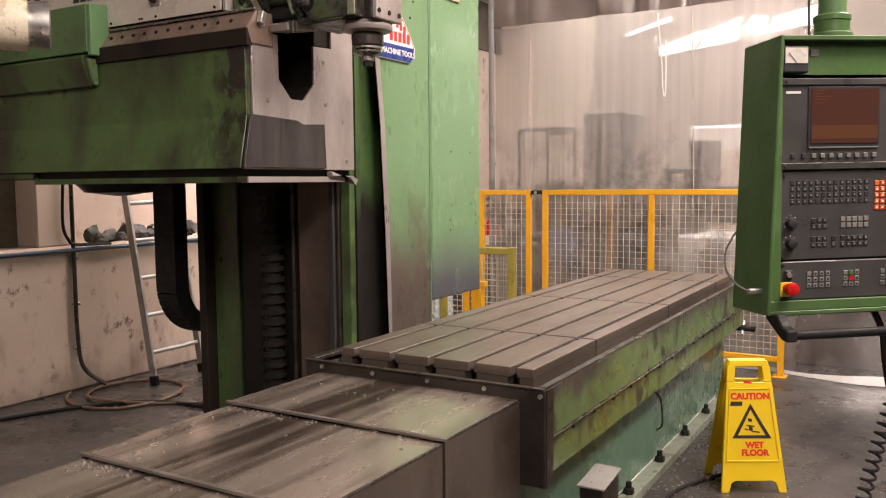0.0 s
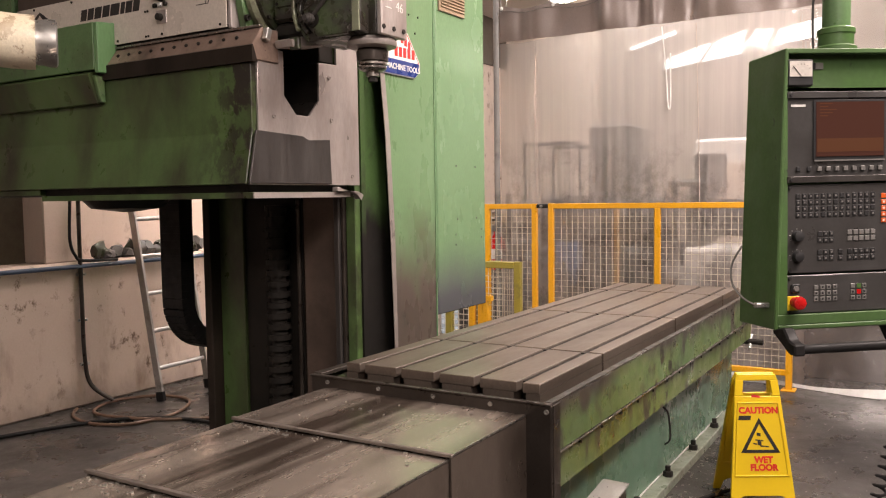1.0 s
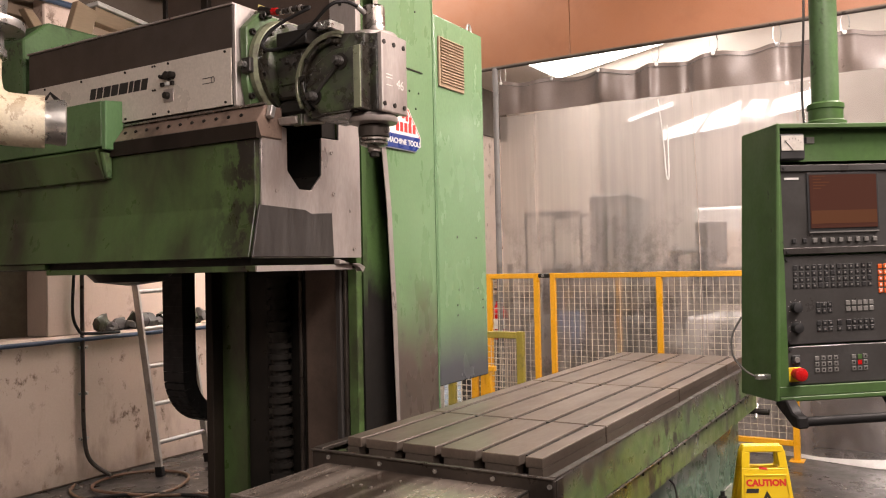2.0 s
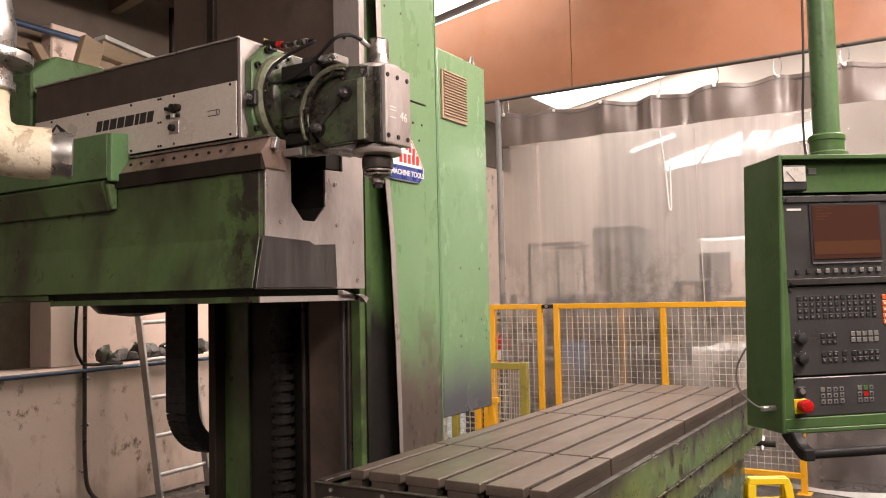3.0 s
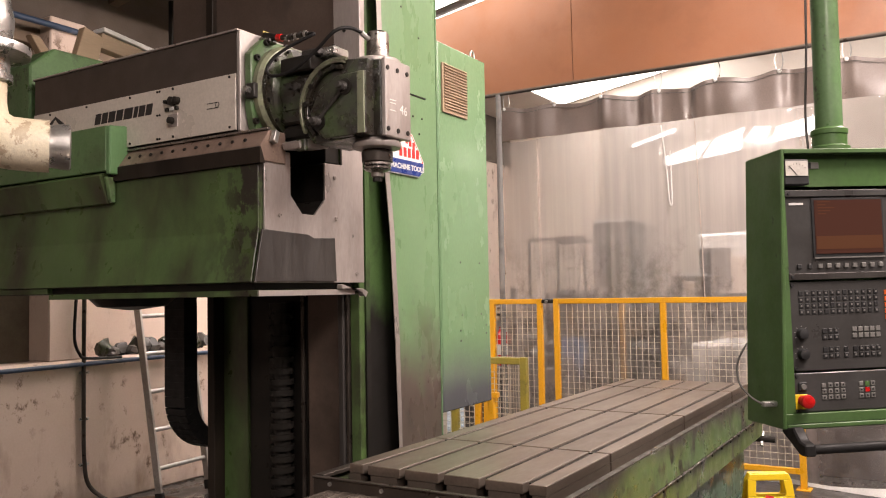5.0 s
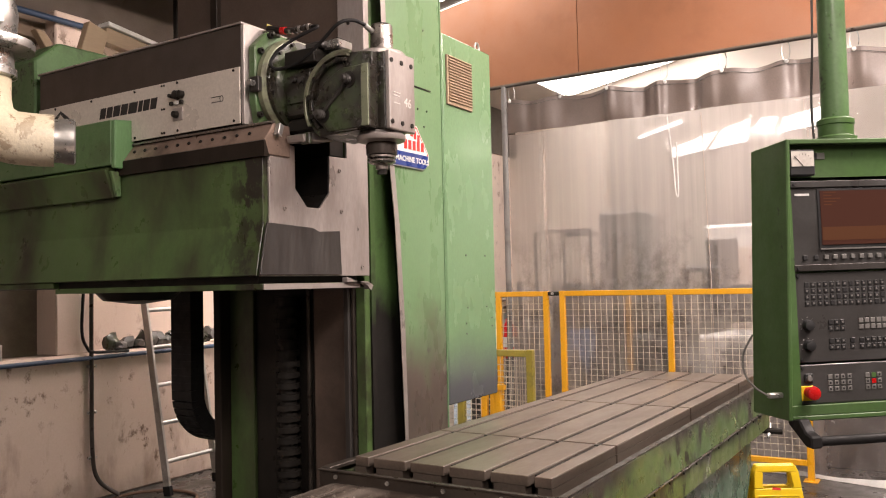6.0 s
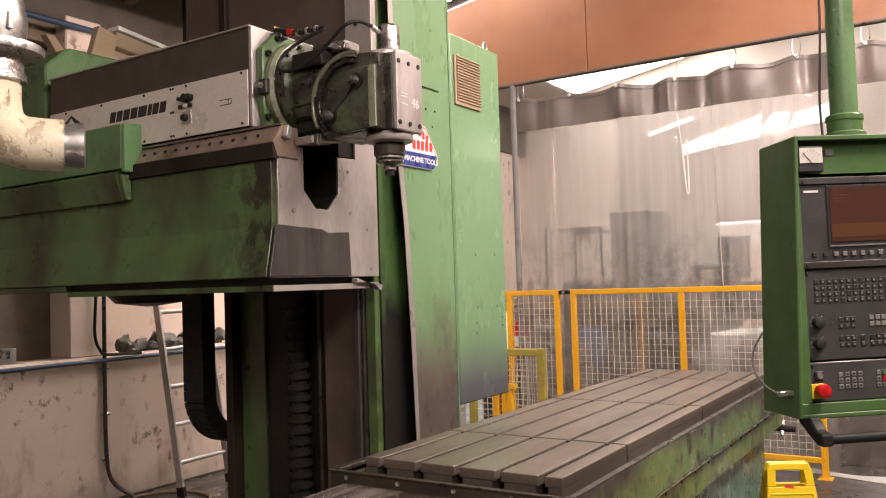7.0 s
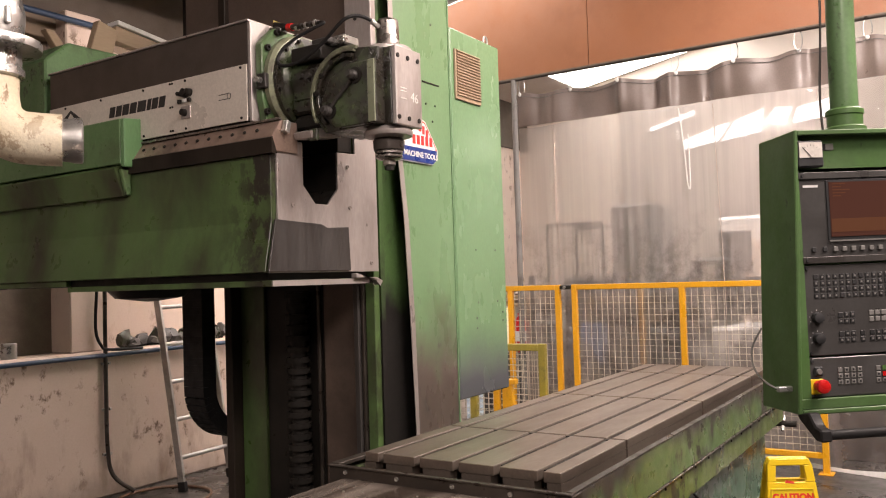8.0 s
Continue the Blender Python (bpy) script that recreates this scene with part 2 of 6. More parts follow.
PLASTER = surface("stained_pink_plaster", (0.56, 0.45, 0.38), (0.50, 0.39, 0.325), (0.25, 0.175, 0.13), rough=0.75, scale=2.0, stain_scale=3.0, stain_at=(0.55, 0.78),
                  stain_stretch=(1.4, 1, 0.45), bump=0.15, grain=0.07, specks=(0.14, 0.09, 0.062), speck_scale=9.0, speck_at=(0.56, 0.64), extra=(0.12, 0.09, 0.07), extra_mask=height_mask(-0.25, 0.22, 0.30, 4.0))
# dirty brown plaster, darkened further for the shade beside the pier
NICHE = surface("dirty_shaded_plaster", (0.26, 0.205, 0.165), (0.21, 0.165, 0.132), (0.13, 0.098, 0.075), rough=0.8, scale=1.6, stain_scale=2.0, stain_at=(0.5, 0.75), bump=0.15)
PLASTER_FAR = surface("far_plaster", (0.60, 0.52, 0.46), (0.54, 0.46, 0.40), rough=0.8, scale=1.0, bump=0.15)
FLOOR_MAT = surface("oily_concrete", (0.038, 0.034, 0.031), (0.055, 0.049, 0.045), (0.018, 0.016, 0.015), rough=0.34, scale=2.2, stain_scale=1.7, stain_at=(0.48, 0.66),
                    bump=0.25, rough_var=0.2, fine=160)
BOARD = surface("brown_board", (0.285, 0.115, 0.052), (0.25, 0.10, 0.045), (0.21, 0.082, 0.036), rough=0.55, scale=1.5, stain_scale=1.2, stretch=(1, 1, 1), bump=0.03, grain=0.08, specks=(0.24, 0.09, 0.035), speck_scale=7.0, speck_at=(0.60, 0.70))
ROOF_WOOD = surface("dark_roof_lining", (0.11, 0.085, 0.065), (0.085, 0.065, 0.05), rough=0.75, scale=2.0, bump=0.1)
BEAM_WOOD = surface("roof_timber", (0.17, 0.12, 0.08), (0.12, 0.085, 0.055), rough=0.7, scale=3.0, stretch=(0.2, 1, 1))
PALE_WOOD = surface("pale_timber", (0.34, 0.25, 0.16), (0.28, 0.20, 0.13), (0.18, 0.12, 0.08), rough=0.65, scale=3.0, stretch=(0.2, 1, 1))
WIRE = surface("wire_mesh", (0.62, 0.56, 0.46), rough=0.4, metal=0.2, bump=0.0)
BAND_GREY = surface("grey_vinyl_band", (0.17, 0.135, 0.12), (0.14, 0.11, 0.096), rough=0.45, scale=2.0, bump=0.05)
BIN_BLUE = surface("blue_bin", (0.09, 0.18, 0.38), rough=0.5)
MACHINE_GREY = surface("machine_grey", (0.20, 0.19, 0.18), (0.15, 0.14, 0.135), (0.05, 0.045, 0.04), rough=0.55, scale=3.0, stain_scale=3.0)
MACHINE_DARK = surface("machine_dark", (0.055, 0.05, 0.047), (0.08, 0.075, 0.07), rough=0.5, scale=5.0)
BRASS = surface("brass_fitting", (0.45, 0.30, 0.10), rough=0.35, metal=0.9)
HOSE_BROWN = surface("brown_hose", (0.16, 0.09, 0.055), rough=0.5)
CABLE_BLUE = surface("blue_pipe", (0.025, 0.05, 0.10), rough=0.45)
SWARF = surface("metal_swarf", (0.55, 0.53, 0.48), rough=0.3, metal=0.8, bump=0.0)
# dark tone for the unseen walls, set to cut their bounced light
HALL_WALL = surface("dark_unseen_wall", (0.20, 0.155, 0.13), (0.16, 0.12, 0.10), rough=0.85, scale=1.5)
LOCKER = surface("pale_grey_locker", (0.40, 0.345, 0.31), (0.34, 0.29, 0.26), (0.22, 0.19, 0.17), rough=0.6, scale=2.0, stain_scale=2.5, stain_at=(0.55, 0.8))
PLATE_BRIGHT = surface("bright_zinc_plate", (0.52, 0.51, 0.48), (0.40, 0.39, 0.36), rough=0.35, metal=0.5)
DARK_WOOD = surface("brown_pallet_wood", (0.15, 0.095, 0.055), (0.11, 0.07, 0.04), (0.06, 0.04, 0.025), rough=0.75, scale=3.0, stain_scale=4.0)
LOW_WALL = surface("dark_stained_plaster", (0.066, 0.049, 0.042), (0.052, 0.038, 0.033), (0.022, 0.017, 0.014), rough=0.75, scale=2.0, stain_scale=1.6, stain_at=(0.48, 0.7), bump=0.25)
RING_PALE = surface("worn_pale_green_ring", (0.22, 0.235, 0.155), (0.15, 0.165, 0.10), (0.07, 0.06, 0.045), rough=0.4, metal=0.2, scale=8.0, stain_scale=9.0, stain_at=(0.5, 0.66), specks=(0.03, 0.03, 0.022), speck_scale=24.0)
FLANGE = surface("dirty_flange_paint", (0.17, 0.20, 0.15), (0.22, 0.24, 0.19), (0.07, 0.07, 0.05), rough=0.4, scale=6.0, stain_scale=7.0, stain_at=(0.5, 0.66), specks=(0.03, 0.03, 0.024))
CHALK = surface("chalk", (0.75, 0.72, 0.68), rough=0.9, bump=0.0)


def screen_glass(name, glow):
    m = bpy.data.materials.new(name)
    m.use_nodes = True
    b = m.node_tree.nodes["Principled BSDF"]
    b.inputs["Base Color"].default_value = (0.03, 0.014, 0.010, 1)
    b.inputs["Roughness"].default_value = 0.14
    b.inputs["Emission Color"].default_value = (*glow, 1)
    b.inputs["Emission Strength"].default_value = 1.0
    return m


def clear_pvc():
    m = bpy.data.materials.new("clear_pvc_sheet")
    m.use_nodes = True
    nt = m.node_tree
    nt.nodes.remove(nt.nodes["Principled BSDF"])
    out = nt.nodes["Material Output"]
    tr = nt.nodes.new("ShaderNodeBsdfTransparent")
    tr.inputs["Color"].default_value = (0.93, 0.90, 0.88, 1)
    df = nt.nodes.new("ShaderNodeBsdfDiffuse")
    df.inputs["Color"].default_value = (0.50, 0.45, 0.43, 1)
    gl = nt.nodes.new("ShaderNodeBsdfGlossy")
    nt.links.new(ramp(nt, height_mask(0.3, 1.0, 0.2, 3.0)(nt), [(0.0, grey(0.06)), (1.0, grey(0.4))]), gl.inputs["Roughness"])
    haze = ramp(nt, noise_out(nt, 2.2, 8.0, (1, 1.6, 0.35), 0.65), [(0.3, grey(0.05)), (0.75, grey(0.30))])
    streak = ramp(nt, noise_out(nt, 2.0, 5.0, (1, 6.0, 0.14), 0.6, (6.0, 1.0, 2.0)), [(0.40, grey(0.0)), (0.68, grey(0.34))])
    haze = mix(nt, 1.0, haze, streak, "ADD")
    # the outer width of the curtain is cleaner
    haze = mix(nt, height_mask(-0.72, -0.42, 0.03, 2.0, "Y")(nt), haze, grey(0.035))
    soft_sheet = nt.nodes.new("ShaderNodeBsdfRefraction")
    soft_sheet.inputs["Color"].default_value = tr.inputs["Color"].default_value
    soft_sheet.inputs["IOR"].default_value, soft_sheet.inputs["Roughness"].default_value = 1.01, 0.8
    clear = nt.nodes.new("ShaderNodeMixShader")
    nt.links.new(mix(nt, height_mask(-0.72, -0.42, 0.03, 2.0, "Y")(nt), grey(0.32), grey(0.04)), clear.inputs["Fac"])
    nt.links.new(tr.outputs[0], clear.inputs[1])
    nt.links.new(soft_sheet.outputs[0], clear.inputs[2])
    a0 = nt.nodes.new("ShaderNodeMixShader")
    nt.links.new(haze, a0.inputs["Fac"])
    nt.links.new(clear.outputs[0], a0.inputs[1])
    nt.links.new(df.outputs[0], a0.inputs[2])
    # grimy smears at working height
    smear = ramp(nt, noise_out(nt, 3.4, 9.0, (1, 1.0, 0.8), 0.72, (2.0, 4.0, 1.0)), [(0.47, grey(0)), (0.62, grey(0.78))])
    wipe = nt.nodes.new("ShaderNodeBsdfDiffuse")
    wipe.inputs["Color"].default_value = (0.13, 0.115, 0.11, 1)
    a = nt.nodes.new("ShaderNodeMixShader")
    nt.links.new(mix(nt, 1.0, smear, height_mask(1.45, 2.0, 0.35, 2.0)(nt), "MULTIPLY"), a.inputs["Fac"])
    nt.links.new(a0.outputs[0], a.inputs[1])
    nt.links.new(wipe.outputs[0], a.inputs[2])
    fr = nt.nodes.new("ShaderNodeFresnel")
    fr.inputs["IOR"].default_value = 1.62
    b = nt.nodes.new("ShaderNodeMixShader")
    nt.links.new(fr.outputs[0], b.inputs["Fac"])
    nt.links.new(a.outputs[0], b.inputs[1])
    nt.links.new(gl.outputs[0], b.inputs[2])
    nt.links.new(b.outputs[0], out.inputs["Surface"])
    return m


def glowing(name, colour, strength):
    m = bpy.data.materials.new(name)
    m.use_nodes = True
    b = m.node_tree.nodes["Principled BSDF"]
    b.inputs["Base Color"].default_value = (0.8, 0.8, 0.8, 1)
    b.inputs["Emission Color"].default_value = (*colour, 1)
    b.inputs["Emission Strength"].default_value = strength
    return m


SCREEN = screen_glass("dim_screen_glass", (0.030, 0.010, 0.007))
SCREEN_ROW = screen_glass("dim_orange_screen_rows", (0.060, 0.022, 0.009))
PVC = clear_pvc()
SKYLIGHT = glowing("rooflight_daylight", (1.0, 0.97, 0.93), 5.0)
FAR_GLOW = glowing("far_glazing_glow", (1.0, 0.96, 0.92), 0.95)
DIAL_WHITE = surface("dial_white", (0.62, 0.58, 0.53), rough=0.4, bump=0.0)


# ---- building helpers ----
ORIGIN = {}


def thing(name, label, category, at=(0, 0, 0), m=None, group="", kind=""):
    """A top-level thing: an Empty at its base. Parts are given in world metres, or in its own metres where m is given."""
    ob = new(name)
    ob.empty_display_size = 0.1
    ob.matrix_basis = m if m is not None else Matrix.Translation(at)
    ORIGIN[ob] = Vector((0, 0, 0)) if m is not None else Vector(at)
    return tagged(ob, label, category, group, kind)


def part(name, bm, material, parent=None, label="", smooth=False):
    me = bpy.data.meshes.new(name)
    root = ORIGIN.get(parent, Vector((0, 0, 0)))
    bmesh.ops.recalc_face_normals(bm, faces=bm.faces)
    if root.length:
        bmesh.ops.translate(bm, vec=-root, verts=bm.verts)
    if smooth:
        for f in bm.faces:
            f.smooth = True
        for e in bm.edges:
            if len(e.link_faces) == 2 and e.calc_face_angle(0) > 0.6:
                e.smooth = False
    bm.to_mesh(me)
    bm.free()
    for mt in material if isinstance(material, (list, tuple)) else [material]:
        me.materials.append(mt)
    ob = new(name, me)
    if parent is not None:
        ob.parent = parent
        ORIGIN[ob] = root
    return tagged(ob, label)


def fixed(name, bm, material, label="", category="", smooth=False):
    return tagged(part(name, bm, material, None, label, smooth), category=category, kind="structure")


def box(x0, x1, y0, y1, z0, z1, bevel=0.0, bm=None, seg=1):
    bm = bm or bmesh.new()
    tmp = bmesh.new()
    bmesh.ops.create_cube(tmp, size=1.0, matrix=Matrix.Translation(((x0 + x1) / 2, (y0 + y1) / 2, (z0 + z1) / 2)) @ Matrix.Diagonal((abs(x1 - x0), abs(y1 - y0), abs(z1 - z0), 1)))
    if bevel:
        bmesh.ops.bevel(tmp, geom=list(tmp.edges), offset=bevel, segments=seg, affect="EDGES", profile=0.5)
    return join(bm, tmp)


def join(bm, tmp):
    vs = {v: bm.verts.new(v.co) for v in tmp.verts}
    for f in tmp.faces:
        bm.faces.new([vs[v] for v in f.verts])
    tmp.free()
    return bm


def prism(points, axis, lo, hi, bevel=0.0, bm=None):
    """A flat outline given in the two other axes (in x, y, z order), drawn out along an axis from lo to hi."""
    bm = bm or bmesh.new()
    tmp = bmesh.new()

    def at(p, d):
        q = list(p)
        q.insert("xyz".index(axis), d)
        return q
    f = tmp.faces.new([tmp.verts.new(at(p, lo)) for p in points])
    res = bmesh.ops.extrude_face_region(tmp, geom=[f])
    vec = [0, 0, 0]
    vec["xyz".index(axis)] = hi - lo
    bmesh.ops.translate(tmp, vec=vec, verts=[g for g in res["geom"] if isinstance(g, bmesh.types.BMVert)])
    if bevel:
        bmesh.ops.bevel(tmp, geom=list(tmp.edges), offset=bevel, segments=1, affect="EDGES")
    return join(bm, tmp)


def lathe(profile, m, seg=32, bm=None):
    """A turned body: rows of (radius, height) round the z axis of the pose m."""
    bm = bm or bmesh.new()
    rings = []
    for r, h in profile:
        rings.append([bm.verts.new(m @ Vector((r * math.cos(2 * math.pi * i / seg), r * math.sin(2 * math.pi * i / seg), h))) for i in range(seg)])
    for a, b in zip(rings, rings[1:]):
        for i in range(seg):
            bm.faces.new((a[i], a[(i + 1) % seg], b[(i + 1) % seg], b[i]))
    bm.faces.new(rings[0])
    bm.faces.new(rings[-1][::-1])
    return bm


def rod(a, b, r, seg=12, bm=None):
    a, b = Vector(a), Vector(b)
    m = Matrix.Translation(a) @ (b - a).to_track_quat("Z", "Y").to_matrix().to_4x4()
    return lathe([(r, 0), (r, (b - a).length)], m, seg, bm)


def sweep(points, r, seg=10, bm=None, closed=False, steps=6):
    """A round hose or cable along a smooth line through the points."""
    bm = bm or bmesh.new()
    pts = [Vector(p) for p in points]
    line = []
    n = len(pts)
    for i in range(n if closed else n - 1):
        p0, p1 = pts[i - 1] if (i or closed) else pts[0], pts[i]
        p2, p3 = pts[(i + 1) % n], pts[(i + 2) % n] if (closed or i + 2 < n) else pts[-1]
        for k in range(steps):
            t = k / steps
            line.append(0.5 * ((2 * p1) + (p2 - p0) * t + (2 * p0 - 5 * p1 + 4 * p2 - p3) * t * t + (3 * p1 - p0 - 3 * p2 + p3) * t ** 3))
    if not closed:
        line.append(pts[-1])
    rings, up = [], Vector((0.13, 0.21, 0.97))
    m = len(line)
    for i, p in enumerate(line):
        d = (line[(i + 1) % m if closed else min(i + 1, m - 1)] - line[i - 1 if (closed or i) else 0]).normalized()
        side = d.cross(up)
        side = side.normalized() if side.length > 1e-4 else Vector((1, 0, 0))
        nn = side.cross(d)
        up = nn
        rings.append([bm.verts.new(p + r * (math.cos(2 * math.pi * j / seg) * side + math.sin(2 * math.pi * j / seg) * nn)) for j in range(seg)])
    for a, b in zip(rings, rings[1:] + (rings[:1] if closed else [])):
        for j in range(seg):
            bm.faces.new((a[j], a[(j + 1) % seg], b[(j + 1) % seg], b[j]))
    if not closed:
        bm.faces.new(rings[0])
        bm.faces.new(rings[-1][::-1])
    return bm


def bolt(at, direction, r=0.011, h=0.012, bm=None):
    d = Vector(direction).normalized()
    m = Matrix.Translation(at) @ d.to_track_quat("Z", "Y").to_matrix().to_4x4()
    return lathe([(r, 0), (r, h), (r * 0.55, h), (r * 0.5, h * 0.4)], m, 10, bm)


def lettering(name, words, size, m, material, parent, depth=0.0012, align="CENTER", shear=0.0, bold=0.0):
    """Raised letters in Blender's own font, turned into a mesh, in the frame of the thing."""
    cu = bpy.data.curves.new(name, "FONT")
    cu.body, cu.size, cu.extrude, cu.align_x, cu.align_y, cu.shear, cu.offset, cu.resolution_u = words, size, depth, align, "CENTER", shear, bold, 3
    tmp = new(name + "_curve", cu)
    dg = bpy.context.evaluated_depsgraph_get()
    me = bpy.data.meshes.new_from_object(tmp.evaluated_get(dg))
    bpy.data.objects.remove(tmp)
    bpy.data.curves.remove(cu)
    bm = bmesh.new()
    bm.from_mesh(me)
    bpy.data.meshes.remove(me)
    bmesh.ops.transform(bm, matrix=m, verts=bm.verts)
    return part(name, bm, material, parent)


# ---- the hall ----
fixed("floor", box(-5, 14, -5, 7, -0.2, 0.0), FLOOR_MAT, "dark oily concrete workshop floor", "floor")
# left wall: a thick plinth with a ledge, and the wall above it
fixed("wall_north", box(-5, 6.9, 5.34, 5.9, 0.0, 1.05, 0.015), PLASTER, "stained pinkish plaster plinth wall with a ledge", "wall")
fixed("wall_north_upper", box(3.40, 14, 5.62, 5.95, 1.05, 3.35), PLASTER, "grimy pinkish plaster upper wall", "wall")
fixed("wall_north_niche", box(-5, 3.40, 5.62, 5.95, 1.05, 3.35), NICHE, "dirty brown plaster in the wall niche, shade in its colour", "wall")
# upright dark strip put in place of the roof slope above the wall
fixed("wall_north_roof_strip", box(-5, 14, 5.60, 5.95, 3.352, 4.2), ROOF_WOOD, "dark wall strip standing in for the roof slope", "wall")
fixed("pilaster", box(3.37, 3.66, 5.38, 5.62, 1.05, 3.5, 0.01), PLASTER, "pinkish plaster pier standing on the ledge", "pier")
fixed("wall_west", box(-5.2, -5, -5, 6, 0, 5.4), HALL_WALL, "dark unseen wall closing the hall", "wall")
fixed("wall_south", box(-5, 14, -5.2, -5, 0, 5.4), HALL_WALL, "dark unseen wall closing the hall", "wall")
fixed("wall_east", box(11.0, 11.2, -5, 6, 0, 5.4), PLASTER_FAR, "pale plaster wall of the back hall", "wall")


def roof_z(y):
    return 4.25 + 0.17 * (4.26 - y)


fixed("ceiling", prism([(-5.2, roof_z(-5.2)), (5.95, roof_z(5.95)), (5.95, roof_z(5.95) + 0.12), (-5.2, roof_z(-5.2) + 0.12)], "x", -5.2, 7.2), ROOF_WOOD,
      "dark sloping roof lining", "ceiling")
fixed("ceiling_back", prism([(-5.2, roof_z(-5.2)), (5.95, roof_z(5.95)), (5.95, roof_z(5.95) + 0.12), (-5.2, roof_z(-5.2) + 0.12)], "x", 7.2, 11.2), PLASTER_FAR,
      "pale sloping roof lining of the back hall", "ceiling")
for k, x in enumerate((1.2, 2.6, 4.0, 5.4)):
    fixed("roof_rafter", prism([(0.0, roof_z(0) - 0.22), (5.6, roof_z(5.6) - 0.22), (5.6, roof_z(5.6) - 0.01), (0.0, roof_z(0) - 0.01)], "x", x, x + 0.09, 0.004), BEAM_WOOD, "dark timber rafter", "beam")
for y in (4.9, 3.9, 2.9):
    fixed("roof_purlin", box(-2, 5.3, y, y + 0.07, roof_z(y) - 0.34, roof_z(y) - 0.22, 0.004), BEAM_WOOD, "dark timber purlin", "beam")
fixed("wall_plate", box(-2, 6.6, 5.5, 5.62, 3.3, 3.48, 0.006), BEAM_WOOD, "timber plate along the top of the wall", "beam")
# rooflights of the back hall; the first glows in place of pale lit roof
for y0, y1, x0, x1 in ((2.9, 5.2, 5.95, 6.65), (3.2, 5.2, 6.85, 7.45), (2.4, 4.7, 9.6, 10.9), (3.3, 5.0, 7.6, 8.4), (0.3, 3.2, 8.9, 9.5), (-2.0, 0.5, 7.6, 8.6), (-0.6, 1.6, 9.6, 10.2)):
    fixed("rooflight", prism([(y0, roof_z(y0) - 0.02), (y1, roof_z(y1) - 0.02), (y1, roof_z(y1) - 0.006), (y0, roof_z(y0) - 0.006)], "x", x0, x1), SKYLIGHT,
          "bright translucent rooflight panel", "rooflight")
# glowing panels shaped to the camera's view, standing in for rooflights behind the curtain
for outline in ([(3.67, 3.42), (3.67, 3.46), (3.07, 3.62), (3.07, 3.57)], [(3.22, 3.12), (3.22, 3.24), (2.75, 3.38), (2.62, 3.40), (2.78, 3.18)],
                [(2.72, 3.18), (2.56, 3.41), (2.20, 3.52), (2.24, 3.24)], [(2.18, 3.36), (2.05, 3.52), (1.85, 3.50), (1.95, 3.30)],
                [(1.85, 3.30), (1.80, 3.48), (1.30, 3.58), (1.30, 3.36)], [(-0.55, 2.45), (-0.55, 2.90), (-1.60, 2.90), (-1.60, 2.45)]):
    # the last outline is out of view, added for the cabinet's highlight
    fixed("far_glow_panel", prism(outline, "x", 10.90, 10.936), FAR_GLOW, "glowing stand-in panel for far glazing", "window")
# boarding over the opening to the back hall, in two sheets
fixed("boarding", prism([(2.805, 3.32), (4.30, 3.32), (4.30, 4.16), (2.805, 4.38)], "x", 6.70, 6.72, 0.002), BOARD, "orange-brown board sheet over the opening", "boarding")
fixed("boarding", prism([(-5, 3.32), (2.798, 3.32), (2.798, 4.38), (-5, 5.5)], "x", 6.70, 6.72, 0.002), BOARD, "orange-brown board sheet over the opening", "boarding")
fixed("boarding_joint", box(6.722, 6.732, 2.76, 2.84, 3.32, 4.36), BOARD, "board strip behind the joint", "boarding")
fixed("trim", box(6.69, 6.70, -5, 4.3, 3.322, 3.338, 0.002), BEAM_WOOD, "dark batten under the boarding", "trim")
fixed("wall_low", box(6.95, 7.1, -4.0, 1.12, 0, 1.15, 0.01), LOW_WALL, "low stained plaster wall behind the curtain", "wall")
fixed("wall_behind_cabinet", box(6.7, 6.9, 4.30, 5.62, 0, 4.2), PLASTER_FAR, "pale plaster wall", "wall")


# ---- curtain on its rail ----
def wave(y, z):
    high = min(1.0, max(0.0, (z - 2.79) / 0.12))
    # a few sharp hanging creases
    crease = sum(a * math.exp(-(((y - c - 0.015 * math.sin(z * 2.0 + c)) / 0.022) ** 2)) for c, a in ((3.12, 0.007), (2.30, 0.003), (1.98, 0.003), (0.9, 0.004)))
    fold = sum(a * math.exp(-(((y - c) / w) ** 2)) for c, a, w in ((3.25, 0.02, 0.05), (2.47, -0.035, 0.045), (2.20, 0.05, 0.05), (2.06, -0.03, 0.03), (1.76, 0.05, 0.05), (1.62, -0.02, 0.04), (1.0, 0.045, 0.06), (0.55, -0.03, 0.05)))
    return fold * min(1.0, max(0.0, (z - 2.80) / 0.12)) + crease * min(1.0, max(0.0, (z - 0.8) / 1.0)) + (0.0016 + 0.030 * high) * math.sin(y * 7.3 + 0.4 * math.sin(z * 1.3)) + (0.0007 + 0.012 * high) * math.sin(y * 19.1 + 1.0 + z * 0.5)


def sag(y):
    return 0.014 * math.cos(2 * math.pi * (y - 3.42) / 0.47) + 0.012 * math.sin(y * 2.1)


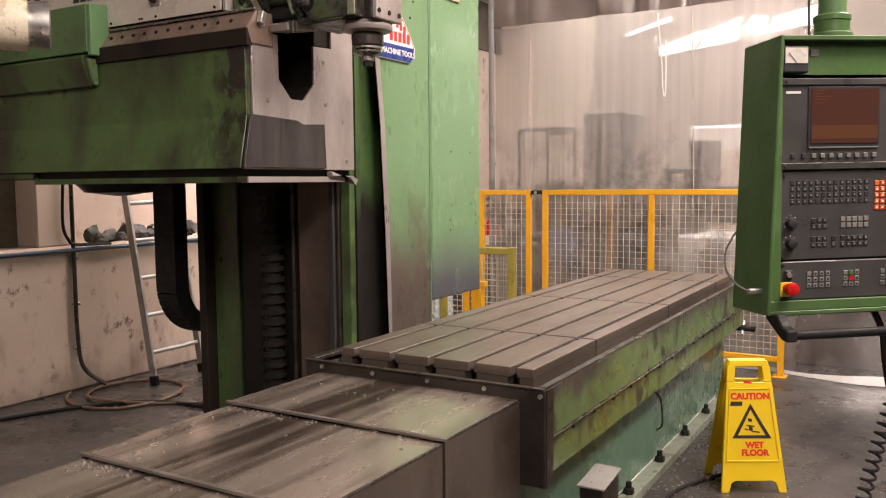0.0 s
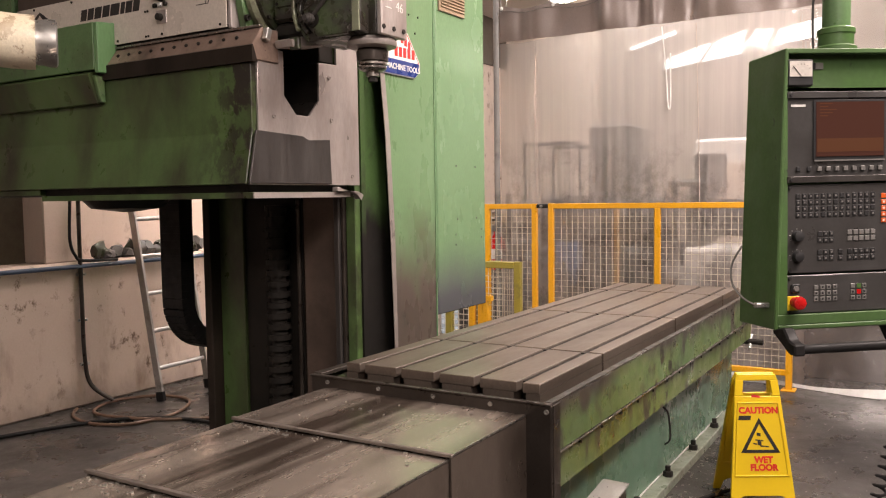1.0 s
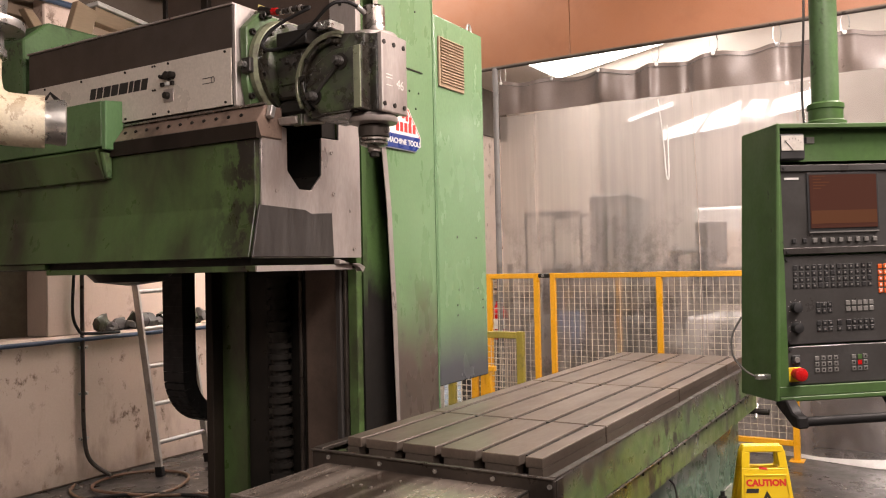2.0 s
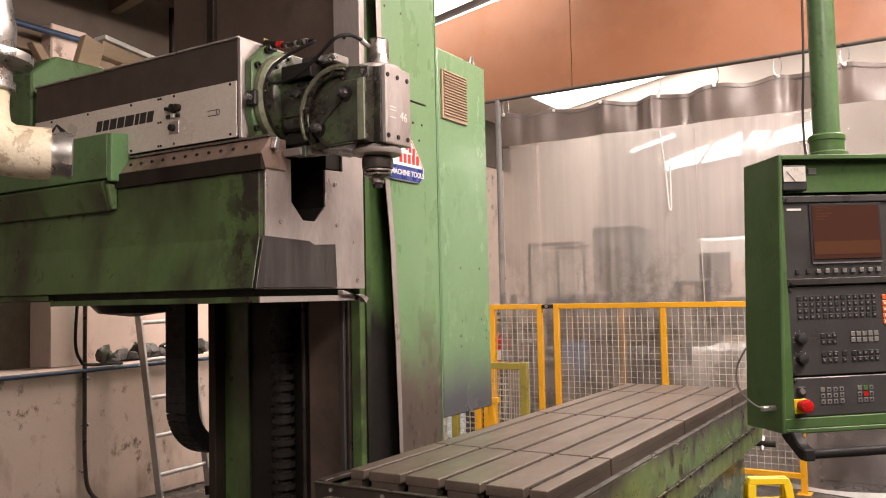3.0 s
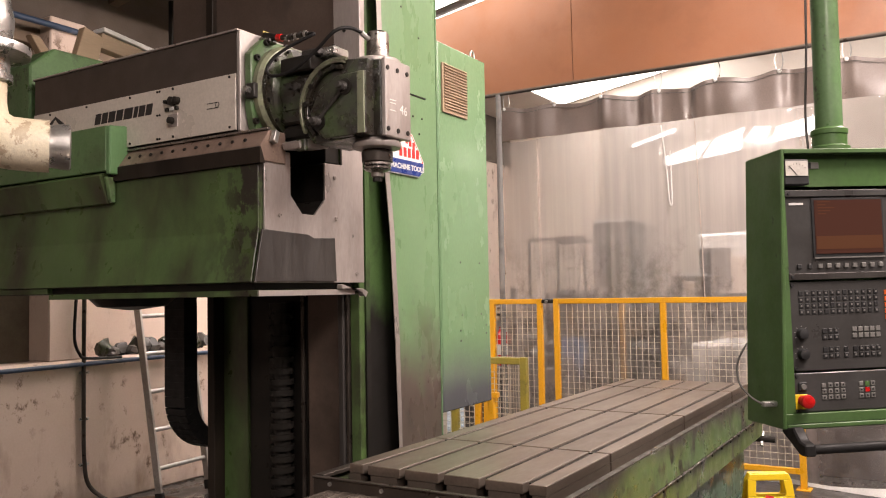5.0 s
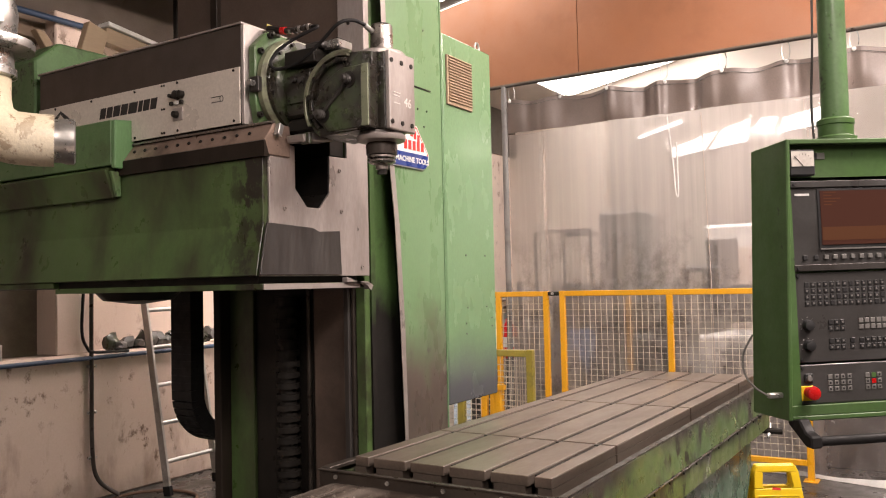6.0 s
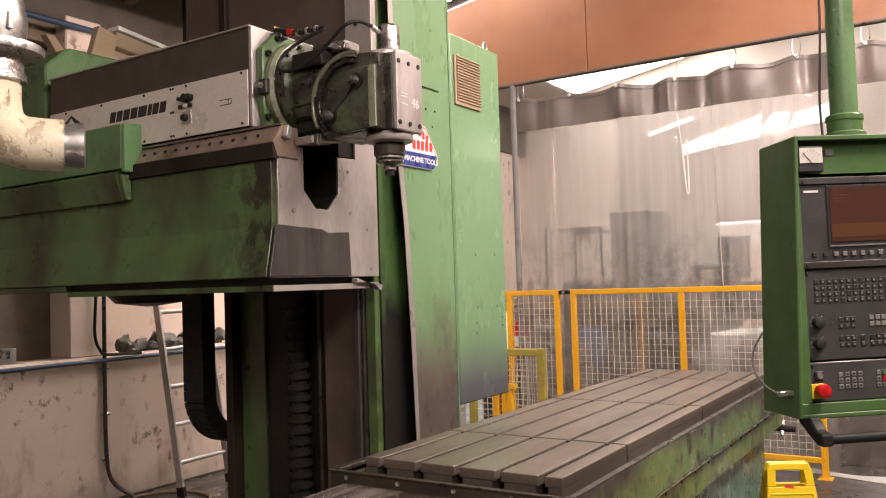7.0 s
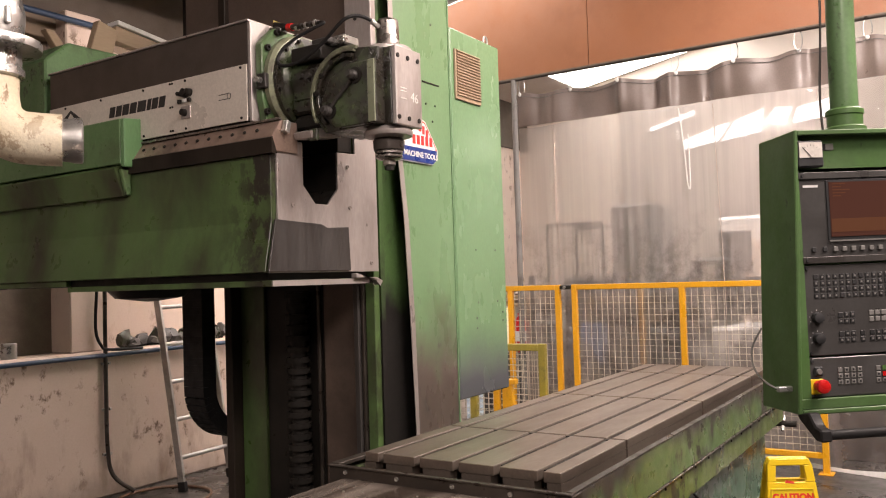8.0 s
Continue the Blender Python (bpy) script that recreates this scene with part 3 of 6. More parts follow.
def sheet(y0, y1, z0, z1, nz, top_sag, flare=0.0):
    bm = bmesh.new()
    ny = int((y1 - y0) / 0.0115)
    rows = []
    for j in range(nz + 1):
        f = j / nz
        row = []
        for i in range(ny + 1):
            y = y0 + (y1 - y0) * i / ny
            z = z0 + (z1 + (sag(y) if top_sag else 0.02 * math.sin(y * 5.3)) - z0) * f
            low = max(0.0, 1.0 - z / 0.5) * flare
            x = 6.6 + wave(y, z) * (1 + 1.3 * low) - low * (0.16 * math.exp(-(((y - 0.48) / 0.30) ** 2)) + 0.02 * (1 + math.sin(y * 9.0)))
            row.append(bm.verts.new((x, y, z)))
        rows.append(row)
    for a, b in zip(rows, rows[1:]):
        for i in range(ny):
            bm.faces.new((a[i], a[i + 1], b[i + 1], b[i]))
    return bm


curtain = thing("strip_curtain", "clear vinyl curtain with a grey top band hanging from a rail", "curtain", (6.6, 1.5, 0))
part("clear_sheet", sheet(-1.2, 3.46, 0.012, 2.85, 30, False, 1.0), PVC, curtain, "scuffed clear vinyl sheet", True)
band = sheet(-1.2, 3.46, 2.85, 3.13, 4, True)
bmesh.ops.translate(band, vec=(-0.006, 0, 0), verts=band.verts)
part("top_band", band, BAND_GREY, curtain, "grey-brown vinyl top band", True)
stitch = [(6.583 + wave(3.44 - 0.04 * k, 3.1), 3.44 - 0.04 * k, 3.095 + sag(3.44 - 0.04 * k)) for k in range(112)]
part("stitching", sweep(stitch, 0.0025, 5, steps=1), MACHINE_DARK, curtain, "dark line of stitching")
hem = sheet(-1.2, 3.46, 0.004, 0.05, 2, False, 1.0)
bmesh.ops.translate(hem, vec=(-0.012, 0, 0), verts=hem.verts)
part("bottom_hem", hem, WHITE_INK, curtain, "white bottom hem", True)
# a highlight along the sheet's overlap, drawn as a pale line
for y, z in ((1.72, 2.85),):
    part("seam", sweep([(6.585 + wave(y, 2.8), y, 2.82), (6.585 + wave(y - 0.03, 1.6), y - 0.03, 1.6), (6.585 + wave(y - 0.05, 0.1), y - 0.05, 0.1)], 0.004, 6), LOCKER, curtain, "pale line for the overlap's highlight")
part("slit", sweep([(6.57 + wave(1.99, 2.7), 1.99, 2.82), (6.56, 1.95, 2.45), (6.56, 1.935, 2.2), (6.56, 1.915, 2.19), (6.57, 1.92, 2.6)], 0.006, 6), WHITE_INK, curtain, "loose white cord")
for k in range(10):
    y = 3.42 - 0.47 * k
    part("ring", sweep([(6.6, y + 0.03 * math.sin(a), 3.215 + 0.078 * math.cos(a)) for a in [2 * math.pi * i / 10 for i in range(10)]], 0.004, 6, closed=True, steps=3), GALV, curtain)
for k in range(10):
    y = 3.42 - 0.47 * k
    part("eyelet", lathe([(0.010, 0), (0.016, 0.002), (0.010, 0.006)], Matrix.Translation((6.586 + wave(y, 3.1), y, 3.115 + sag(y))) @ pose(0, 0, 0, 0, -90, 0), 12), WHITE_INK, curtain, "pale eyelet")
rail = thing("curtain_rail", "thin steel rail with its end post", "rail", (6.6, 3.5, 0))
part("rail_tube", rod((6.6, 3.9, 3.29), (6.6, -2.0, 3.29), 0.014), RIM_STEEL, rail)
part("end_post", rod((6.6, 3.5, 0), (6.6, 3.5, 3.29), 0.026), MACHINE_GREY, rail, "grey tubular post")


# ---- back hall, seen through the curtain ----
def crate_cage(at, sx, sy, sz):
    ob = thing("storage_cage", "grey wire storage cage in the back hall", "cage", at)
    x, y, z = at
    bm = bmesh.new()
    for i in range(2):
        for j in range(2):
            box(x + i * sx - 0.012, x + i * sx + 0.012, y + j * sy - 0.012, y + j * sy + 0.012, 0, z + sz, bm=bm)
    for zz in (0.15, sz):
        for i in range(2):
            box(x + i * sx - 0.015, x + i * sx + 0.015, y, y + sy, zz - 0.02, zz + 0.02, bm=bm)
    part("frame", bm, MACHINE_GREY, ob)
    bm = bmesh.new()
    for k in range(12):
        yy = y + sy * k / 11
        box(x - 0.004, x + 0.004, yy - 0.003, yy + 0.003, 0.15, sz, bm=bm)
    for k in range(18):
        zz = 0.15 + (sz - 0.15) * k / 17
        box(x - 0.004, x + 0.004, y, y + sy, zz - 0.004, zz + 0.004, bm=bm)
    part("wire_mesh", bm, MACHINE_GREY, ob)
    part("contents", box(x + 0.15, x + sx - 0.1, y + 0.1, y + sy - 0.1, 0.0, sz * 0.72, 0.05), MACHINE_DARK, ob, "dark scrap heap")


def back_machine(name, label, x0, x1, y0, y1, z1, mat, top=None):
    ob = thing(name, label, "machine", ((x0 + x1) / 2, (y0 + y1) / 2, 0))
    part("body", box(x0, x1, y0, y1, 0.0, z1, 0.03), mat, ob)
    part("plinth", box(x0 - 0.05, x1, y0 - 0.04, y1 + 0.04, 0.0, 0.18, 0.01), MACHINE_DARK, ob)
    part("door", box(x0 - 0.012, x0 + 0.01, y0 + 0.08, y1 - 0.08, 0.35, z1 - 0.25, 0.006), top or mat, ob)
    part("handle", box(x0 - 0.04, x0 - 0.012, y0 + 0.12, y0 + 0.15, z1 * 0.5, z1 * 0.5 + 0.16, 0.006), MACHINE_DARK, ob)
    return ob


crate_cage((8.4, 3.42, 0.0), 0.8, 0.66, 2.05)
back_machine("machine_tool", "tall grey machine cabinet in the back hall", 8.6, 9.4, 2.95, 3.40, 2.25, MACHINE_GREY, MACHINE_DARK)
fixed("wall_east_panel", box(10.94, 10.995, 0.2, 4.10, 0.0, 4.15), LOCKER, "grey boarded panel on the end wall of the back hall", "wall")
wm = back_machine("machine_tool", "white and dark enclosed machine in the back hall", 8.8, 9.8, 0.4, 2.3, 2.05, WHITE_INK, PLASTER_FAR)
part("window", box(8.78, 8.80, 0.9, 2.2, 1.02, 1.42, 0.01), MACHINE_DARK, wm, "dark viewing window")
part("window", box(8.78, 8.80, 1.95, 2.28, 1.45, 1.9, 0.01), MACHINE_GREY, wm)
part("chip_tray", box(8.5, 8.8, 0.5, 2.3, 0.62, 0.72, 0.01), MACHINE_DARK, wm)
hosec = part("hose", sweep([(8.9, 1.72, 2.05), (8.9, 1.70, 2.25), (8.9, 1.60, 2.36), (8.9, 1.52, 2.2), (8.9, 1.46, 2.3), (8.9, 1.44, 2.05)], 0.015, 6), DARK, wm, "black hoses on top")
bench = thing("workbench", "cluttered grey workbench in the back hall", "workbench", (8.4, 2.7, 0))
part("top", box(8.1, 8.7, 2.1, 3.4, 0.95, 1.0, 0.005), MACHINE_GREY, bench)
for yy in (2.15, 3.35):
    for xx in (8.15, 8.65):
        part("leg", box(xx - 0.03, xx + 0.03, yy - 0.03, yy + 0.03, 0.0, 0.95), MACHINE_DARK, bench)
rngb = random.Random(21)
for k in range(26):
    yy, xx = rngb.uniform(2.15, 3.3), rngb.uniform(8.15, 8.55)
    w, h = rngb.uniform(0.05, 0.16), rngb.uniform(0.08, 0.55)
    part("clutter", box(xx, xx + w, yy, yy + w, 1.0, 1.0 + h, 0.012), (MACHINE_DARK, MACHINE_GREY, MACHINE_DARK, LOCKER)[k % 4], bench)
back_machine("machine_tool", "dark machine base in the back hall", 8.2, 8.7, 2.05, 2.40, 1.62, MACHINE_DARK)
back_machine("machine_tool", "low white machine base in the back hall", 8.0, 8.8, 0.6, 2.2, 0.95, WHITE_INK, PLASTER_FAR)

bin_ob = thing("storage_bin", "blue plastic storage bin on the floor", "bin", (7.5, 2.95, 0))
part("body", prism([(3.0, 0.62), (3.22, 0.62), (3.24, 1.02), (2.97, 1.02)], "x", 7.3, 7.8, 0.01), BIN_BLUE, bin_ob)
part("stand", box(7.3, 7.8, 3.0, 3.2, 0.0, 0.62, 0.01), MACHINE_DARK, bin_ob)
stack = thing("pallet_stack", "stack of brown timber pallets behind the fence", "pallets", (7.6, 2.6, 0))
for k in range(9):
    bm = box(7.35, 8.15, 2.62, 3.2, 0.07 + k * 0.145, 0.095 + k * 0.145)
    for j in range(3):
        box(7.35, 8.15, 2.62 + j * 0.25, 2.70 + j * 0.25, k * 0.145, 0.07 + k * 0.145, bm=bm)
    part("pallet", bm, DARK_WOOD, stack)
heap = thing("scrap_chute", "dark sloping sheet-metal chute", "chute", (7.4, 2.2, 0))
part("body", prism([(2.60, 0.0), (2.60, 0.98), (2.42, 0.95), (1.9, 0.62), (1.9, 0.0)], "x", 7.3, 7.9, 0.01), MACHINE_DARK, heap)
shelf = thing("timber_rack", "rack of boards beside the fence", "rack", (7.0, 3.9, 0))
for k in range(3):
    part("board", box(7.1, 7.9, 3.75 + 0.03 * k, 4.2, 1.20 + 0.07 * k, 1.235 + 0.07 * k, 0.004), PALE_WOOD, shelf)
rngs = random.Random(31)
for k in range(16):
    bm = bmesh.new()
    bmesh.ops.create_icosphere(bm, subdivisions=2, radius=1.0)
    cy, cz, rr = rngs.uniform(3.2, 3.9), 0.78 + rngs.uniform(0.0, 0.22), rngs.uniform(0.06, 0.13)
    for v in bm.verts:
        q = 1 + 0.6 * noise.noise(v.co * 1.8 + Vector((k * 2.7, 1, 0)))
        v.co = Vector((7.3 + v.co.x * rr * q, cy + v.co.y * rr * q, max(0.752, cz + v.co.z * rr * 0.6 * q)))
    part("scrap", bm, MACHINE_DARK, shelf, smooth=True)
part("post", box(7.05, 7.1, 3.6, 3.65, 0, 1.5, 0.004), MACHINE_DARK, shelf)
part("post", box(7.05, 7.1, 4.1, 4.15, 0, 1.5, 0.004), MACHINE_DARK, shelf)
part("base", box(7.05, 7.9, 3.1, 4.2, 0.0, 0.75, 0.01), MACHINE_DARK, shelf)
redcan = thing("red_container", "red and white container on the dark machine base", "container", (7.15, 3.80, 0.75))
part("body", lathe([(0.07, 0.75), (0.085, 0.76), (0.085, 1.02), (0.03, 1.10), (0.03, 1.13)], pose(7.15, 3.80, 0), 20), RED_PLASTIC, redcan, smooth=True)
part("label_band", lathe([(0.087, 0.86), (0.087, 0.96)], pose(7.15, 3.80, 0), 20), WHITE_INK, redcan, smooth=True)


# ---- yellow guard fence ----
def wire_grid(y0, y1, z0, z1, x, pitch=0.05, r=0.0022):
    bm = bmesh.new()
    for k in range(1, int((y1 - y0) / pitch)):
        y = y0 + k * pitch
        box(x - r, x + r, y - r, y + r, z0, z1, bm=bm)
    for k in range(1, int((z1 - z0) / pitch)):
        z = z0 + k * pitch
        box(x - r + 0.004, x + r + 0.004, y0, y1, z - r, z + r, bm=bm)
    return bm


def fence_panel(y0, y1, mids, label):
    ob = thing("guard_fence", label, "fence", (6.44, (y0 + y1) / 2, 0), group="yellow guard fence panels")
    w = 0.045
    for y in (y0 + w / 2, y1 - w / 2):
        part("post", box(6.42, 6.46, y - w / 2, y + w / 2, 0.0, 1.41, 0.003), YELLOW_PAINT, ob)
        part("foot_plate", box(6.38, 6.50, y - 0.05, y + 0.05, 0.0, 0.008, 0.002), YELLOW_PAINT, ob)
    for y in mids:
        part("post", box(6.42, 6.46, y - w / 2, y + w / 2, 0.15, 1.365, 0.003), YELLOW_PAINT, ob)
    part("top_rail", box(6.419, 6.461, y0 + w, y1 - w, 1.365, 1.409, 0.003), YELLOW_PAINT, ob)
    part("bottom_rail", box(6.419, 6.461, y0 + w, y1 - w, 0.11, 0.15, 0.003), YELLOW_PAINT, ob)
    part("wire_mesh", wire_grid(y0 + w, y1 - w, 0.15, 1.365, 6.44), WIRE, ob, "galvanised welded wire mesh")
    return ob


fence_panel(0.965, 2.925, (1.98,), "yellow steel guard fence panel with wire mesh infill")
fence_panel(3.035, 4.55, (3.52,), "yellow steel fence panel with wire mesh beside the gap")
clip = thing("fence_clamp", "black clamp joining two fence panels", "clamp", (6.44, 2.98, 1.39))
part("body", box(6.41, 6.47, 2.93, 3.03, 1.37, 1.405, 0.006), DARK, clip)
part("bolt", bolt((6.408, 2.98, 1.387), (-1, 0, 0), 0.012, 0.014), GALV, clip)
frame_ob = thing("steel_frame", "dirty olive-yellow square tube frame with wire mesh", "frame", (6.1, 3.35, 0))
part("post", box(6.08, 6.13, 3.03, 3.09, 0.0, 0.93, 0.004), OLIVE_PAINT, frame_ob)
part("post", box(6.08, 6.13, 3.70, 3.76, 0.0, 0.93, 0.004), OLIVE_PAINT, frame_ob)
part("top_bar", box(6.081, 6.129, 3.09, 3.70, 0.87, 0.925, 0.004), OLIVE_PAINT, frame_ob)
part("wire_mesh", wire_grid(3.09, 3.70, 0.1, 0.87, 6.105), WIRE, frame_ob)
rear = thing("guard_post", "yellow square post behind the curtain", "post", (6.76, 2.43, 0))
part("shaft", box(6.74, 6.78, 2.41, 2.45, 0, 1.37, 0.003), YELLOW_PAINT, rear)
part("foot_plate", box(6.71, 6.81, 2.38, 2.48, 0, 0.008, 0.002), YELLOW_PAINT, rear)
trestle = thing("yellow_trestle", "small yellow folding stand behind the column", "stand", (5.6, 3.1, 0))
for y0, y1 in ((3.02, 3.10), (3.12, 3.13), (3.20, 3.21)):
    part("leg", prism([(y0, 0.0), (y0 + 0.05, 0.0), (y1 - 0.02 + 0.05, 0.66), (y1 - 0.02, 0.66)], "x", 5.58, 5.62, 0.003), YELLOW_PAINT, trestle)
part("top_bar", box(5.575, 5.625, 3.04, 3.26, 0.66, 0.70, 0.003), YELLOW_PAINT, trestle)


# ---- machine: bed, table, covers ----
bed = thing("machine_bed", "green cast machine bed bolted to the floor", "machine bed", (4.0, 1.6, 0))
part("base", box(2.2, 5.67, 1.24, 1.95, 0.0, 0.62, 0.008), GREEN_BASE, bed, "glossy green cast base")
part("flange", box(2.2, 5.67, 1.17, 1.24, 0.0, 0.048, 0.004), FLANGE, bed, "oily floor flange")
for k in range(7):
    x = 2.50 + 0.503 * k
    bm = lathe([(0.026, 0), (0.026, 0.012), (0.024, 0.026), (0.014, 0.028), (0.014, 0.055)], pose(x, 1.205, 0.048), 6)
    part("floor_bolt", bm, DARK, bed, "black foundation bolt")
part("joint_line", box(2.4, 5.4, 1.236, 1.239, 0.05, 0.058), WHITE_INK, bed, "pale line along the flange joint")
part("cable_stub", sweep([(4.02, 1.236, 0.40), (4.03, 1.21, 0.36), (4.03, 1.20, 0.24), (4.04, 1.23, 0.20)], 0.005, 6), DARK, bed)
part("stop_block", box(3.90, 3.98, 1.12, 1.24, 0.50, 0.54, 0.004), DARK, bed)

apron = thing("table_trough", "green-painted coolant trough round the table, paint flaking", "machine table trough", (4.0, 1.6, 0.5))
part("side_panel", box(2.30, 5.50, 1.09, 1.105, 0.655, 0.82, 0.003), GREEN_BED, apron, "flaking green side panel")
part("side_panel", box(2.36, 5.56, 1.098, 1.113, 0.525, 0.648, 0.003), GREEN_BED_LOW, apron, "flaking green lower side panel")
part("bead", box(2.30, 5.52, 1.084, 1.10, 0.6485, 0.6545, 0.001), EDGE_STEEL, apron, "bright worn edge")
part("rim", box(2.289, 5.50, 1.088, 1.115, 0.8205, 0.827, 0.002), RIM_STEEL, apron, "bare steel rim")
part("rim", box(2.285, 5.50, 2.02, 2.06, 0.815, 0.83, 0.002), RIM_STEEL, apron, "bare steel rim")
part("side_panel", box(2.30, 5.50, 2.045, 2.06, 0.525, 0.814, 0.003), GREEN_BED, apron)
part("end_plate", box(2.272, 2.30, 1.085, 2.06, 0.50, 0.8195, 0.003), RIM_STEEL, apron, "dark steel end plate")
part("end_rim", box(2.264, 2.288, 1.085, 2.062, 0.8198, 0.826, 0.002), RIM_STEEL, apron)
part("corner_strip", box(2.285, 2.34, 1.082, 1.0895, 0.50, 0.8195, 0.002), RIM_STEEL, apron, "dark corner strip")
part("end_plate", box(5.47, 5.50, 1.105, 2.045, 0.525, 0.80, 0.003), GREEN_BED, apron)
part("tray", box(2.30, 5.47, 1.105, 2.045, 0.60, 0.62), DARK, apron)
for y in (1.10, 1.30, 1.52, 1.75, 1.98):
    part("screw", bolt((2.272, y, 0.803 if y > 1.2 else 0.80), (-1, 0, 0), 0.008, 0.006), GALV, apron)
for z in (0.60, 0.56):
    part("screw", bolt((2.34, 1.097, z), (0, -1, 0), 0.006, 0.005), GALV, apron)
for k in range(14):
    x = 2.55 + 0.21 * k
    part("screw", bolt((x, 1.098, 0.632), (0, -1, 0), 0.006, 0.005), DARK, apron)
part("end_fitting", rod((5.56, 1.15, 0.50), (5.56, 1.02, 0.50), 0.02), DARK, apron, "black hose fitting")
part("end_fitting", rod((5.60, 1.10, 0.54), (5.53, 1.10, 0.46), 0.012), GALV, apron)

YC, PITCH = 1.568, 0.163
table = thing("machine_table", "long steel milling table with five T-slots", "machine table", (4.0, YC, 0.6))
part("slab", box(2.372, 5.52, 1.19, 1.945, 0.62, 0.79, 0.004), TABLE_STEEL, table, "steel table body")
part("side_ledge", box(2.42, 5.50, 1.146, 1.19, 0.70, 0.735, 0.004), TABLE_STEEL, table)
cuts = [2.362, 2.963, 4.0, 5.05, 5.52]
slots = [YC + PITCH * k for k in (-2, -1, 0, 1, 2)]
edges = [1.168] + slots + [1.968]
for x0, x1 in zip(cuts, cuts[1:]):
    for i, (a, b) in enumerate(zip(edges, edges[1:])):
        y0 = a + (0.011 if i else 0)
        y1 = b - (0.011 if i < 5 else 0)
        g = 0.009
        bm = box(x0 + g, x1 - g, y0, y1, 0.825, 0.86, 0.0022)
        box(x0 + g, x1 - g, y0 + (0.012 if i else 0.0), y1 - (0.012 if i < 5 else 0.0), 0.79, 0.8245, bm=bm)
        for f in bm.faces:
            f.normal_update()
            if 0.3 < abs(f.normal.z) < 0.95 and abs(f.normal.x) < 0.3:
                f.material_index = 1
        part("table_strip", bm, [TABLE_STEEL, SLOT_EDGE], table)

# black strips fill the cross grooves near the top to stand for their shade
for x in cuts[1:-1]:
    part("groove_shade", box(x - 0.0085, x + 0.0085, 1.175, 1.962, 0.792, 0.857), DARK, table, "black strip for the cross groove's shade")
# likewise in the T-slots: shade drawn as a raised black strip
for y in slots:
    part("slot_shade", box(2.42, 5.51, y - 0.0105, y + 0.0105, 0.792, 0.8535), DARK, table, "black strip for the T-slot's shade")
covers = thing("telescopic_way_cover", "brown-grey steel telescopic way cover, scuffed", "way cover", (1.5, 1.57, 0.4))
for k, (x0, x1, drop) in enumerate(((1.80, 2.272, 0.0), (1.262, 1.86, 0.012), (0.72, 1.32, 0.024), (0.18, 0.78, 0.036))):
    z = 0.782 - drop
    d = 0.008 * k
    bm = box(x0, x1, 1.172 + d, 1.988 - d, z - 0.006, z, 0.002)
    seg_ob = part("cover_segment", bm, COVER_STEEL, covers)
    for y0 in (1.172 + d, 1.982 - d):
        part("side_plate", box(x0, x1, y0, y0 + 0.006, 0.40, z - 0.0065), COVER_SIDE, seg_ob, "dull brown side plate")
    part("wiper_lip", box(x0 - 0.006, x0 + 0.008, 1.168 + d, 1.992 - d, z - 0.006, z + 0.003, 0.001), SLOT_EDGE, seg_ob, "thin wiper lip")
    part("bright_edge", box(x0 + 0.01, x1 - 0.002, 1.1695 + d, 1.1735 + d, z - 0.004, z + 0.0015), EDGE_STEEL, seg_ob, "worn bright edge")
under = thing("bed_extension", "dark steel bed extension under the cover", "machine bed", (1.5, 1.57, 0))
part("body", box(0.1, 2.2, 1.30, 1.90, 0.0, 0.40, 0.01), DARK, under)
bm = bmesh.new()
rng = random.Random(4)
for k in range(150):
    x, y = rng.uniform(1.15, 2.2), rng.choice((rng.uniform(1.2, 1.95), rng.uniform(1.75, 1.95)))
    zz = 0.7835 if x > 1.80 else 0.7715 if x > 1.262 else 0.7595
    if rng.random() < 0.6:
        x = rng.choice((1.262, 1.80)) - rng.uniform(0.008, 0.05)
        zz = 0.7715 if x > 1.262 else 0.7595
    s = rng.uniform(0.0015, 0.004)
    box(x, x + s * rng.uniform(1, 3), y, y + s * rng.uniform(1, 3), zz - 0.001, zz + s * 0.6, bm=bm)
tagged(part("swarf", bm, SWARF), "scattered pale metal chips on the cover", "swarf", kind="stuff")
bm = bmesh.new()
for k in range(420):
    x, y = rng.uniform(3.2, 5.4), 1.16 - abs(rng.gauss(0, 0.16))
    s = rng.uniform(0.002, 0.006)
    box(x, x + s * rng.uniform(1, 3), y, y + s * rng.uniform(1, 3), 0.0005, s * 0.6, bm=bm)
for k in range(260):
    x, y = rng.uniform(3.2, 5.8), rng.uniform(0.2, 1.0)
    s = rng.uniform(0.0015, 0.004)
    box(x, x + s * rng.uniform(1, 3), y, y + s * rng.uniform(1, 3), 0.0005, s * 0.6, bm=bm)
tagged(part("floor_swarf", bm, SWARF), "scattered metal chips on the floor beside the bed", "swarf", kind="stuff")
tin = thing("square_duct_box", "square dark steel box with a bright sloping lid", "box", (2.62, 1.0, 0))
part("body", prism([(2.55, 0.0), (2.72, 0.0), (2.72, 0.44), (2.55, 0.42)], "y", 0.99, 1.075, 0.004), RIM_STEEL, tin)
part("lid", prism([(2.54, 0.421), (2.73, 0.441), (2.73, 0.449), (2.54, 0.429)], "y", 0.982, 1.082, 0.002), PLATE_BRIGHT, tin, "bright worn steel lid")


# ---- machine: column and electrical cabinet ----
column = thing("machine_column", "tall green machine column with vertical ways", "machine column", (3.5, 3.0, 0))
part("body", box(3.20, 3.88, 2.60, 3.60, 0.0, 3.55, 0.01), GREEN_COL, column, "green cast column")
part("base", box(3.0, 3.95, 2.35, 3.75, 0.0, 0.10, 0.01), GREEN_BASE, column)
